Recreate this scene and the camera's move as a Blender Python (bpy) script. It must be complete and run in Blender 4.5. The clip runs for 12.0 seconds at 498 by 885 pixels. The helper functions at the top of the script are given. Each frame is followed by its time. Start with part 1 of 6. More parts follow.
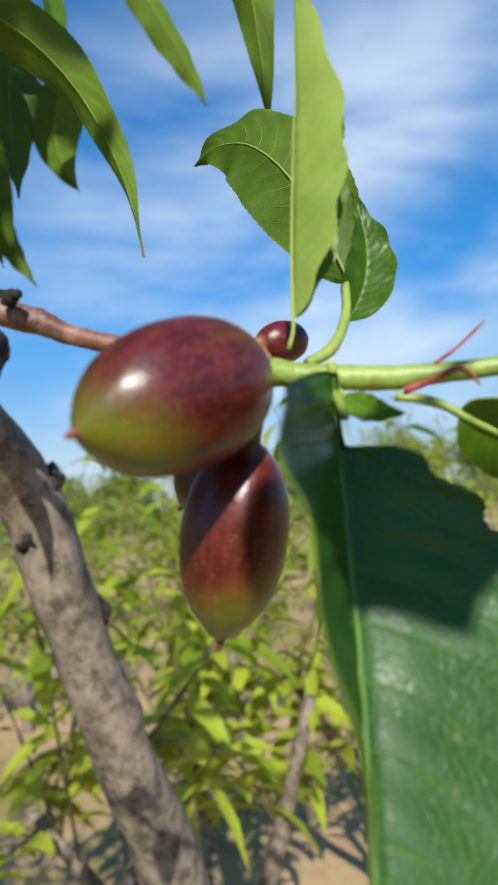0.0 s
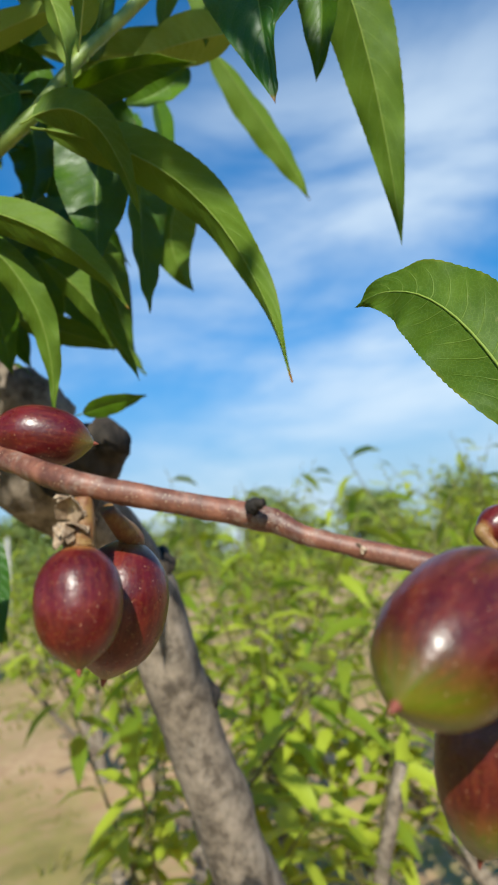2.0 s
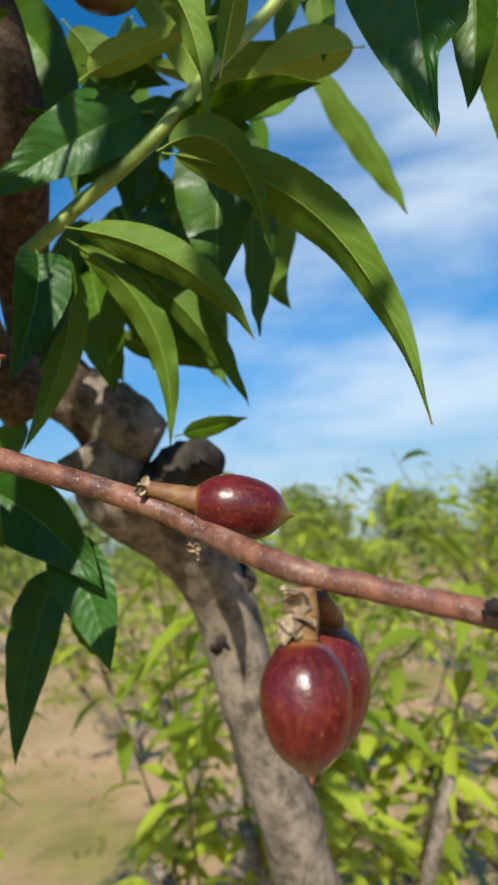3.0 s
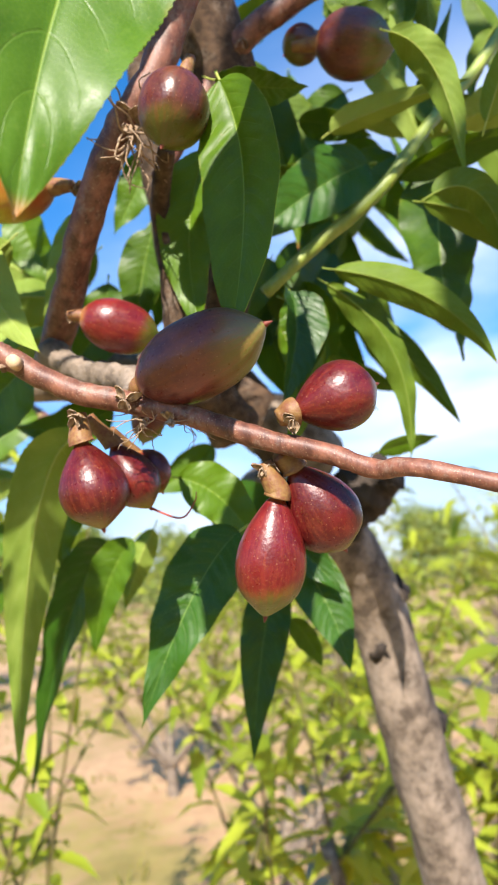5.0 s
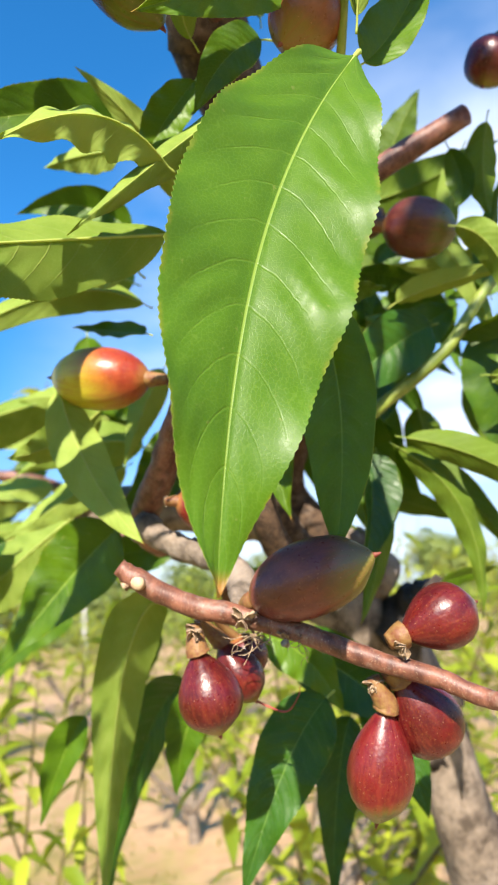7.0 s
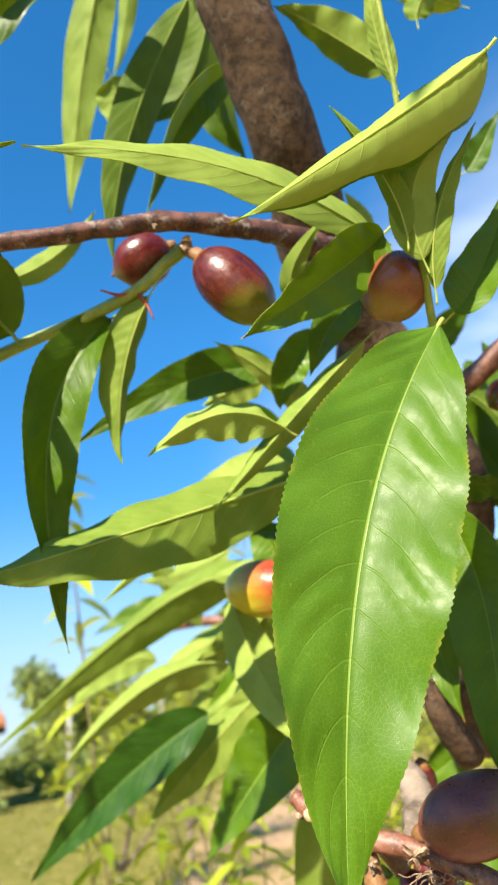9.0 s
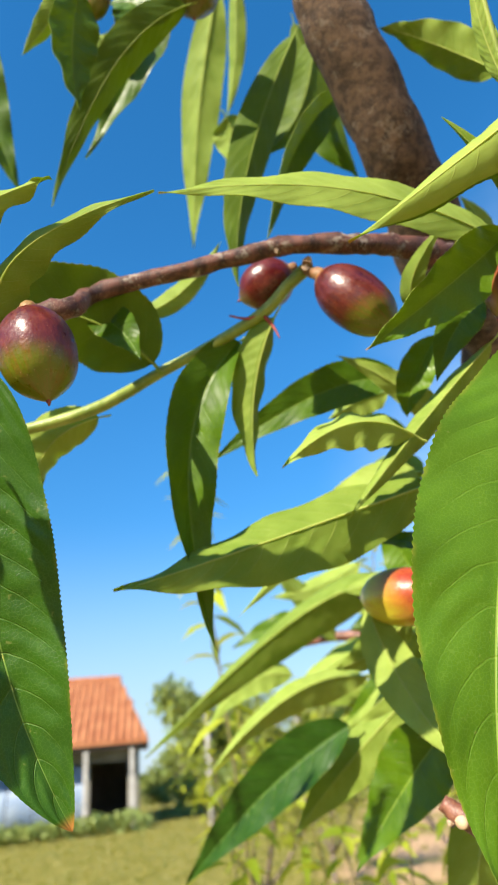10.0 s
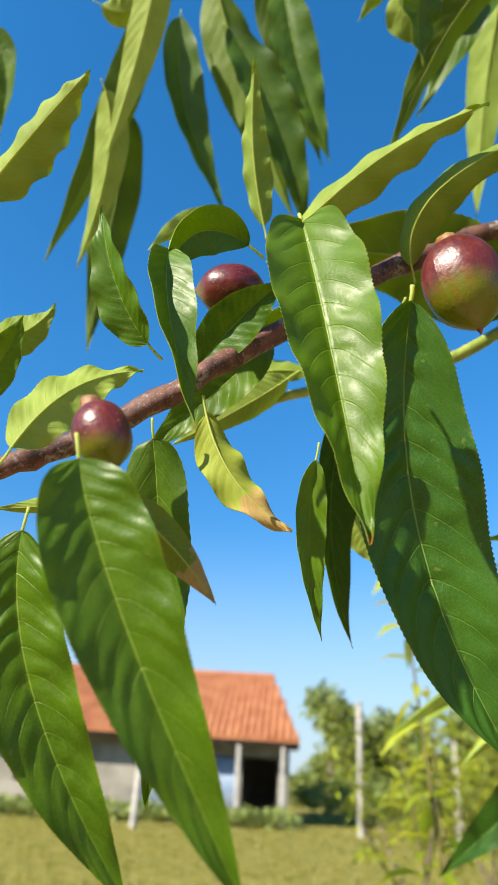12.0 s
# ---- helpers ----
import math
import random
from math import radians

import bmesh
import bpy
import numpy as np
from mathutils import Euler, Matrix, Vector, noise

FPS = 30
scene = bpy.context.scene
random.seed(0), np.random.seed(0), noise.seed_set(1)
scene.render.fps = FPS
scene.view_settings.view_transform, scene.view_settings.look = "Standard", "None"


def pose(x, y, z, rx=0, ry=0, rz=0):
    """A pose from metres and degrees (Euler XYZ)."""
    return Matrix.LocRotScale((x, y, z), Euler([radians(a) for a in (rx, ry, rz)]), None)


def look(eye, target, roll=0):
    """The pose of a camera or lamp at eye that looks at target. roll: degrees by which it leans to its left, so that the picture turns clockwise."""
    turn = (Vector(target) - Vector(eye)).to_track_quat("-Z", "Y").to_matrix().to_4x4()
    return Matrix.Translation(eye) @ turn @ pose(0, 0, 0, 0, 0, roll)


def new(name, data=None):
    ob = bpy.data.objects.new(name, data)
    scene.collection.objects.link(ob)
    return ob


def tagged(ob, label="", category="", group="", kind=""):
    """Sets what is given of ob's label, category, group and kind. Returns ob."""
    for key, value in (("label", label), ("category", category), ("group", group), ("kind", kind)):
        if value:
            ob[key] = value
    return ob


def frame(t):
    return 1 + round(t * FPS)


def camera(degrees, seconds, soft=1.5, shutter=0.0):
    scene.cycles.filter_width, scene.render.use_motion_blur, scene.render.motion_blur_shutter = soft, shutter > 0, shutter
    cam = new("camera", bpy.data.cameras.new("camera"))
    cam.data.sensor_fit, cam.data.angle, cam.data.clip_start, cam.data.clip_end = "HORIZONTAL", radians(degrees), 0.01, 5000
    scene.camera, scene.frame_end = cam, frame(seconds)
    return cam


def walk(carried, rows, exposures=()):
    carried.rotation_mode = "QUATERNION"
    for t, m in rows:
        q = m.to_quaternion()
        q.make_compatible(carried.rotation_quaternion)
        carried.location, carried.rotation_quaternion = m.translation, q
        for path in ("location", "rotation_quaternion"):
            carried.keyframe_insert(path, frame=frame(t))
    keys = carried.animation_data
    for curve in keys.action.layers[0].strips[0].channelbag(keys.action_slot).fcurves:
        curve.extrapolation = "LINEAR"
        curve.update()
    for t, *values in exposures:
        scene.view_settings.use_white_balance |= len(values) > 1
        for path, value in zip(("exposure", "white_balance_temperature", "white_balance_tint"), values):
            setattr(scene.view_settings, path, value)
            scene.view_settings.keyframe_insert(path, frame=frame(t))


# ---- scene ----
# ---- camera ----
cam = camera(42.0, 12.0)
PATH = [
    (0, (0.2097, -0.0103, 1.5403), (0.6762, 0.8697, 1.6297), -5.88),
    (0.5, (0.2105, -0.0102, 1.5433), (0.6629, 0.8766, 1.6380), -5.98),
    (1, (0.2075, -0.0102, 1.5442), (0.6563, 0.8762, 1.6577), -6.07),
    (1.5, (0.1949, -0.0048, 1.5585), (0.6371, 0.8838, 1.6802), -6.27),
    (2, (0.1782, -0.0030, 1.5757), (0.5602, 0.9068, 1.7383), -6.56),
    (2.3, (0.1682, -0.0049, 1.5870), (0.5199, 0.9170, 1.7495), -6.25),
    (2.5, (0.1593, -0.0040, 1.5899), (0.5012, 0.9192, 1.7655), -5.44),
    (2.8, (0.1507, 0.0080, 1.5860), (0.4798, 0.9318, 1.7817), -5.88),
    (3, (0.1451, 0.0145, 1.5991), (0.4746, 0.9454, 1.7571), -4.27),
    (3.4, (0.1291, 0.0163, 1.5972), (0.4251, 0.9544, 1.7768), -4.21),
    (3.7, (0.1121, 0.0193, 1.5984), (0.3960, 0.9614, 1.7768), -4.02),
    (5.3, (0.0159, 0.0195, 1.6002), (0.3235, 0.9507, 1.7954), -4.89),
    (5.5, (0.0109, 0.0135, 1.6001), (0.3199, 0.9452, 1.7910), -4.70),
    (6, (0.0000, 0.0000, 1.6200), (0.3128, 0.9318, 1.8040), -4.50),
    (6.5, (-0.0148, -0.0009, 1.6614), (0.3071, 0.9324, 1.8208), -5.01),
    (6.7, (-0.0130, -0.0018, 1.6655), (0.3008, 0.9300, 1.8481), -5.20),
    (8.3, (-0.0003, -0.0310, 1.6959), (0.0945, 0.8770, 2.1039), -7.58),
    (8.9, (0.0129, -0.0505, 1.7150), (0.0235, 0.8666, 2.1134), -7.52),
    (9.5, (0.0182, -0.0588, 1.7064), (-0.0542, 0.8400, 2.1389), -6.73),
    (10, (0.0112, -0.0628, 1.7072), (-0.1694, 0.8145, 2.1520), -5.46),
    (10.5, (-0.0029, -0.0697, 1.7088), (-0.2673, 0.7839, 2.1577), -3.18),
    (11, (-0.0253, -0.0780, 1.6960), (-0.3411, 0.7543, 2.1517), -1.13),
    (11.5, (-0.0642, -0.0821, 1.6924), (-0.4207, 0.7307, 2.1532), -0.06),
    (12, (-0.0770, -0.0802, 1.6868), (-0.4867, 0.7104, 2.1418), 3.86),
]
walk(cam, [(t, look(eye, target, roll)) for t, eye, target, roll in PATH],
     [(0, 0.42, 6350, 4), (1.5, 0.38, 6350, 2), (2.5, 0.48, 6500, 2), (3.0, 0.40, 6550, 2), (3.5, 0.68, 6600, 2), (5.3, 1.18, 6800, 16), (6.7, 1.22, 6900, 13),
      (8.3, 1.30, 7350, 12), (9.5, 1.18, 7350, 10), (10.5, 1.09, 7350, 11), (12, 1.05, 7350, 11)])
cam.data.dof.use_dof = True
cam.data.dof.focus_distance = 0.19
cam.data.dof.aperture_fstop = 23.0

# ---- sky, sun ----
SUN_AZ, SUN_EL = radians(204), radians(35)
world = bpy.data.worlds.new("sky")
scene.world = world
world.use_nodes = True
wn, wl = world.node_tree.nodes, world.node_tree.links
sky = wn.new("ShaderNodeTexSky")
sky.sky_type, sky.sun_disc = "NISHITA", False
sky.sun_elevation, sky.sun_rotation = SUN_EL, SUN_AZ
sky.air_density, sky.dust_density, sky.ozone_density = 0.9, 0.1, 5.0
tint = wn.new("ShaderNodeHueSaturation")
tint.inputs["Saturation"].default_value = 1.27
tint.inputs["Hue"].default_value = 0.497
wl.new(sky.outputs[0], tint.inputs["Color"])
wc = wn.new("ShaderNodeTexCoord")
sep = wn.new("ShaderNodeSeparateXYZ")
wl.new(wc.outputs["Generated"], sep.inputs[0])
deep = wn.new("ShaderNodeMapRange")
deep.inputs["From Min"].default_value, deep.inputs["From Max"].default_value = 0.0, 0.55
deep.inputs["To Min"].default_value, deep.inputs["To Max"].default_value = 1.15, 1.9
wl.new(sep.outputs[2], deep.inputs["Value"])
wl.new(deep.outputs[0], tint.inputs["Value"])
wm = wn.new("ShaderNodeMapping")
wm.inputs["Rotation"].default_value = (radians(8), radians(-14), radians(25))
wm.inputs["Scale"].default_value = (1.3, 2.2, 4.2)
wl.new(wc.outputs["Generated"], wm.inputs["Vector"])
cn = wn.new("ShaderNodeTexNoise")
cn.inputs["Scale"].default_value = 1.25
cn.inputs["Detail"].default_value = 7
cn.inputs["Roughness"].default_value = 0.5
cn.inputs["Distortion"].default_value = 0.35
wl.new(wm.outputs[0], cn.inputs["Vector"])
cr = wn.new("ShaderNodeMapRange")
cr.interpolation_type = "SMOOTHSTEP"
cr.inputs["From Min"].default_value, cr.inputs["From Max"].default_value = 0.38, 0.74
wl.new(cn.outputs["Fac"], cr.inputs["Value"])
# the thin cloud lies over the orchard, the sky is clear over the house
side = wn.new("ShaderNodeVectorMath")
side.operation = "DOT_PRODUCT"
side.inputs[1].default_value = (math.sin(radians(38)), math.cos(radians(38)), 0.1)
wl.new(wc.outputs["Generated"], side.inputs[0])
sr = wn.new("ShaderNodeMapRange")
sr.interpolation_type = "SMOOTHSTEP"
sr.inputs["From Min"].default_value, sr.inputs["From Max"].default_value = 0.70, 0.97
sr.inputs["To Max"].default_value = 0.95
wl.new(side.outputs["Value"], sr.inputs["Value"])
cm = wn.new("ShaderNodeMath")
cm.operation = "MULTIPLY"
wl.new(cr.outputs[0], cm.inputs[0])
wl.new(sr.outputs[0], cm.inputs[1])
mixc = wn.new("ShaderNodeMix")
mixc.data_type = "RGBA"
wl.new(cm.outputs[0], mixc.inputs["Factor"])
haze = wn.new("ShaderNodeMapRange")
haze.interpolation_type = "SMOOTHSTEP"
haze.inputs["From Min"].default_value, haze.inputs["From Max"].default_value = -0.02, 0.36
haze.inputs["To Min"].default_value, haze.inputs["To Max"].default_value = 0.88, 0.0
wl.new(sep.outputs[2], haze.inputs["Value"])
mixh = wn.new("ShaderNodeMix")
mixh.data_type = "RGBA"
wl.new(haze.outputs[0], mixh.inputs["Factor"])
wl.new(tint.outputs[0], mixh.inputs["A"])
mixh.inputs["B"].default_value = (3.3, 4.7, 6.4, 1)
wl.new(mixh.outputs["Result"], mixc.inputs["A"])
mixc.inputs["B"].default_value = (7.6, 8.6, 10.2, 1)
bgn = wn["Background"]
wl.new(mixc.outputs["Result"], bgn.inputs["Color"])
bgn.inputs["Strength"].default_value = 0.076

sun = new("sun", bpy.data.lights.new("sun", "SUN"))
sun.data.energy, sun.data.angle, sun.data.color = 5.0, radians(0.55), (1.0, 0.95, 0.86)
to_sun = Vector((math.sin(SUN_AZ) * math.cos(SUN_EL), math.cos(SUN_AZ) * math.cos(SUN_EL), math.sin(SUN_EL)))
sun.matrix_world = look(to_sun * 50, (0, 0, 0))


# ---- materials ----
class Mat:
    """A node material with short ways to add nodes."""

    def __init__(self, name):
        self.m = bpy.data.materials.new(name)
        self.m.use_nodes = True
        self.n, self.l = self.m.node_tree.nodes, self.m.node_tree.links
        self.b = self.n["Principled BSDF"]

    def node(self, kind, **inputs):
        nd = self.n.new("ShaderNode" + kind)
        for k, v in inputs.items():
            self.put(nd.inputs[k.replace("_", " ")], v)
        return nd

    def put(self, socket, v):
        if isinstance(v, bpy.types.NodeSocket):
            self.l.new(v, socket)
        else:
            socket.default_value = v

    def math(self, op, a, b=0.0, c=0.0):
        nd = self.n.new("ShaderNodeMath")
        nd.operation = op
        for i, v in enumerate((a, b, c)):
            self.put(nd.inputs[i], v)
        return nd.outputs[0]

    def mix(self, f, a, b):
        nd = self.n.new("ShaderNodeMix")
        nd.data_type = "RGBA"
        for k, v in (("Factor", f), ("A", a), ("B", b)):
            self.put(nd.inputs[k], v)
        return nd.outputs["Result"]

    def ramp(self, v, lo, hi, a=0.0, b=1.0):
        nd = self.n.new("ShaderNodeMapRange")
        nd.interpolation_type = "SMOOTHSTEP"
        for k, x in (("Value", v), ("From Min", lo), ("From Max", hi), ("To Min", a), ("To Max", b)):
            self.put(nd.inputs[k], x)
        return nd.outputs[0]

    def noise(self, scale, detail=4, rough=0.55, vec=None):
        nd = self.node("TexNoise", Scale=scale, Detail=detail, Roughness=rough)
        self.put(nd.inputs["Vector"], vec or self.obj())
        return nd.outputs["Fac"]

    def obj(self):
        return self.node("TexCoord").outputs["Object"]

    def uv(self):
        s = self.n.new("ShaderNodeSeparateXYZ")
        self.l.new(self.node("TexCoord").outputs["UV"], s.inputs[0])
        return s.outputs[0], s.outputs[1]

    def bump(self, height, strength=0.3, distance=0.001):
        nd = self.node("Bump", Strength=strength, Distance=distance, Height=height)
        self.l.new(nd.outputs[0], self.b.inputs["Normal"])
        return nd.outputs[0]

    def set(self, **k):
        for name, v in k.items():
            self.put(self.b.inputs[name.replace("_", " ")], v)
        return self


def rgb(*c):
    return (*c, 1)


def leaf_face(name, base, alt, vein, through_light, gloss, share, relief, spec, veins=0.24, scorch=0.0):
    """One face of a leaf: lamina, pale midrib and side veins that arch towards the edge, light shining through."""
    k = Mat(name)
    u, v = k.uv()
    au = k.math("ABSOLUTE", u)
    rnd = k.node("ObjectInfo").outputs["Random"]
    # side veins: v shifted with the distance from the midrib, arching up towards the tip
    wob = k.math("MULTIPLY", k.math("SUBTRACT", k.noise(60, 2), 0.5), 0.018)
    wob = k.math("ADD", wob, k.math("MULTIPLY", k.math("SUBTRACT", k.noise(320, 2), 0.5), 0.005))
    arch = k.math("SUBTRACT", v, k.math("MULTIPLY", k.math("POWER", au, 1.4), 0.15))
    ph = k.math("ADD", k.math("MULTIPLY", k.math("ADD", arch, wob), 13.0), 0.5)
    fr = k.math("ABSOLUTE", k.math("SUBTRACT", k.math("FRACT", ph), 0.5))
    side_v = k.ramp(fr, 0.005, 0.045, 1.0, 0.0)
    side_v = k.math("MULTIPLY", side_v, k.ramp(au, 0.45, 0.92, 1.0, 0.0))
    side_v = k.math("MULTIPLY", side_v, k.ramp(k.noise(170, 3), 0.35, 0.62, 0.35, 1.0))
    mid = k.ramp(au, 0.006, 0.022, 1.0, 0.0)
    net = k.node("TexVoronoi", Scale=760.0)
    net.feature = "DISTANCE_TO_EDGE"
    k.put(net.inputs["Vector"], k.obj())
    fine = k.ramp(net.outputs["Distance"], 0.0, 0.09, 1.0, 0.0)
    tone = k.math("ADD", k.math("MULTIPLY", k.noise(70, 3), 0.8), k.math("MULTIPLY", rnd, 0.42))
    col = k.mix(k.ramp(tone, 0.25, 0.95), base, alt)
    col = k.mix(k.math("MULTIPLY", fine, 0.17), col, vein)
    col = k.mix(k.math("MULTIPLY", side_v, veins), col, vein)
    col = k.mix(k.math("MULTIPLY", mid, 0.9), col, vein)
    edge = k.math("MULTIPLY", k.ramp(au, 0.93, 1.0), k.ramp(k.noise(140, 2), 0.45, 0.6))
    col = k.mix(k.math("MULTIPLY", edge, 0.25), col, rgb(0.34, 0.26, 0.04))
    tipm = k.math("MULTIPLY", k.ramp(v, 0.965, 0.995), k.ramp(rnd, 0.62, 0.72))
    col = k.mix(k.math("MULTIPLY", tipm, 0.85), col, rgb(0.36, 0.14, 0.04))
    spots = k.ramp(k.noise(330, 2), 0.70, 0.76)
    col = k.mix(k.math("MULTIPLY", spots, 0.35), col, rgb(0.22, 0.22, 0.06))
    if scorch:
        dry = k.math("ADD", v, k.math("MULTIPLY", k.math("SUBTRACT", k.noise(90, 4, 0.7), 0.5), 0.7))
        col = k.mix(k.ramp(dry, scorch, scorch + 0.05, 0.0, 0.9), col, k.mix(k.noise(200, 3), rgb(0.50, 0.36, 0.15), rgb(0.30, 0.15, 0.05)))
    k.set(Base_Color=col, Roughness=k.ramp(k.noise(240, 3), 0.3, 0.7, gloss - 0.06, gloss + 0.06))
    k.b.inputs["Specular IOR Level"].default_value = spec
    h = k.math("SUBTRACT", k.math("MULTIPLY", k.noise(500, 3), 0.06), k.math("MULTIPLY", k.math("ADD", k.math("ADD", side_v, mid), k.math("MULTIPLY", fine, 0.12)), relief))
    bow = k.math("MULTIPLY", k.math("SINE", k.math("MULTIPLY", ph, 6.2832)), 0.35 * relief)
    nrm = k.bump(k.math("ADD", h, bow), 0.5, 0.0006)
    tr = k.node("BsdfTranslucent", Color=k.mix(k.math("MULTIPLY", k.math("MAXIMUM", mid, k.math("MULTIPLY", side_v, 0.5)), 0.5), through_light, vein))
    k.l.new(nrm, tr.inputs["Normal"])
    ms = k.node("MixShader", Fac=share)
    k.l.new(k.b.outputs[0], ms.inputs[1])
    k.l.new(tr.outputs[0], ms.inputs[2])
    k.l.new(ms.outputs[0], k.n["Material Output"].inputs["Surface"])
    return k.m


LEAF_TOP = leaf_face("leaf_upper_face", rgb(0.020, 0.062, 0.002), rgb(0.072, 0.150, 0.004), rgb(0.22, 0.32, 0.04), rgb(0.50, 0.66, 0.008), 0.42, 0.17, 0.35, 0.25, 0.28)
LEAF_YOUNG = leaf_face("young_leaf_upper_face", rgb(0.028, 0.088, 0.003), rgb(0.060, 0.138, 0.006), rgb(0.21, 0.31, 0.05), rgb(0.46, 0.66, 0.008), 0.42, 0.15, 0.32, 0.22, 0.13)
LEAF_OLD = leaf_face("mature_leaf_upper_face", rgb(0.009, 0.046, 0.003), rgb(0.028, 0.096, 0.006), rgb(0.16, 0.27, 0.05), rgb(0.36, 0.58, 0.008), 0.40, 0.13, 0.85, 0.27, 0.34)
# darker copy of the lower face for shaded leaves, shade put into its colour
UNDER_SHADED = leaf_face("shaded_leaf_lower_face", rgb(0.052, 0.100, 0.008), rgb(0.125, 0.195, 0.020), rgb(0.28, 0.36, 0.07), rgb(0.54, 0.74, 0.016), 0.55, 0.29, -0.4, 0.16, 0.4)
LEAF_UNDER = leaf_face("leaf_lower_face", rgb(0.150, 0.235, 0.032), rgb(0.345, 0.450, 0.095), rgb(0.48, 0.54, 0.14), rgb(0.64, 0.82, 0.03), 0.6, 0.36, -0.4, 0.14, 0.4)

TOP_DRY = leaf_face("scorched_leaf_upper_face", rgb(0.030, 0.070, 0.002), rgb(0.080, 0.140, 0.004), rgb(0.24, 0.33, 0.05), rgb(0.50, 0.55, 0.02), 0.5, 0.14, 0.5, 0.2, 0.24, 0.62)
UNDER_DRY = leaf_face("scorched_leaf_lower_face", rgb(0.125, 0.180, 0.020), rgb(0.285, 0.345, 0.050), rgb(0.38, 0.43, 0.10), rgb(0.60, 0.62, 0.03), 0.6, 0.2, -0.45, 0.14, 0.42, 0.62)


def bark(name, dark, light, scale, rough=0.8, gloss=0.0, lent=0.0, grain=0.35, scaly=0.0):
    k = Mat(name)
    o = k.obj()
    st = k.node("Mapping", Vector=o)
    st.inputs["Scale"].default_value = (1, 1, grain)
    n1 = k.noise(scale, 6, 0.65, st.outputs[0])
    n2 = k.noise(scale * 5, 4, 0.6)
    col = k.mix(k.ramp(n1, 0.32, 0.68), dark, light)
    col = k.mix(k.ramp(n2, 0.58, 0.75, 0.0, 0.4), col, tuple(0.45 * c for c in dark[:3]) + (1,))
    if lent:
        sp = k.ramp(k.noise(scale * 9, 1), 0.66, 0.72)
        col = k.mix(k.math("MULTIPLY", sp, lent), col, rgb(0.48, 0.36, 0.24))
    if scaly:
        flake = k.math("MULTIPLY", k.ramp(k.noise(scale * 0.55, 4, 0.7), 0.52, 0.62), k.ramp(k.noise(scale * 3, 3), 0.4, 0.55))
        col = k.mix(k.math("MULTIPLY", flake, scaly), col, rgb(0.30, 0.25, 0.20))
    k.set(Base_Color=col, Roughness=rough)
    k.b.inputs["Specular IOR Level"].default_value = 0.3 + gloss
    k.bump(k.math("ADD", n1, k.math("MULTIPLY", n2, 0.5)), 0.9, 0.06 / scale)
    return k.m


TRUNK = bark("grey_bark", rgb(0.070, 0.052, 0.038), rgb(0.28, 0.22, 0.168), 70, 0.85, 0.0, 0.25, 0.7, 0.35)
LIMB = bark("brown_bark", rgb(0.034, 0.021, 0.013), rgb(0.115, 0.070, 0.042), 170, 0.85, 0.0, 0.12, 1.3, 0.25)
TWIG = bark("red_brown_bark", rgb(0.075, 0.024, 0.015), rgb(0.25, 0.098, 0.060), 190, 0.5, 0.2, 0.55, 0.4, 0.3)
DARKTWIG = bark("dark_red_bark", rgb(0.030, 0.012, 0.009), rgb(0.150, 0.058, 0.040), 190, 0.6, 0.1, 0.5, 0.5, 0.75)
SHOOT = bark("green_shoot_skin", rgb(0.16, 0.23, 0.030), rgb(0.30, 0.36, 0.07), 90, 0.45, 0.2)
ORCHARD_SHOOT = bark("orchard_shoot_skin", rgb(0.07, 0.06, 0.02), rgb(0.17, 0.14, 0.05), 60, 0.6)
CHAR = bark("black_burr_bark", rgb(0.010, 0.008, 0.007), rgb(0.06, 0.045, 0.035), 60, 0.8)
BRACT = bark("dry_bract", rgb(0.16, 0.10, 0.06), rgb(0.45, 0.33, 0.22), 400, 0.85)
WOOD_CUT = bark("cut_wood", rgb(0.34, 0.22, 0.13), rgb(0.62, 0.45, 0.28), 300, 0.8)
STYLE = bark("dried_style", rgb(0.13, 0.025, 0.02), rgb(0.26, 0.08, 0.05), 400, 0.6)
STIPULE = bark("red_stipule", rgb(0.22, 0.03, 0.025), rgb(0.42, 0.10, 0.07), 400, 0.6)


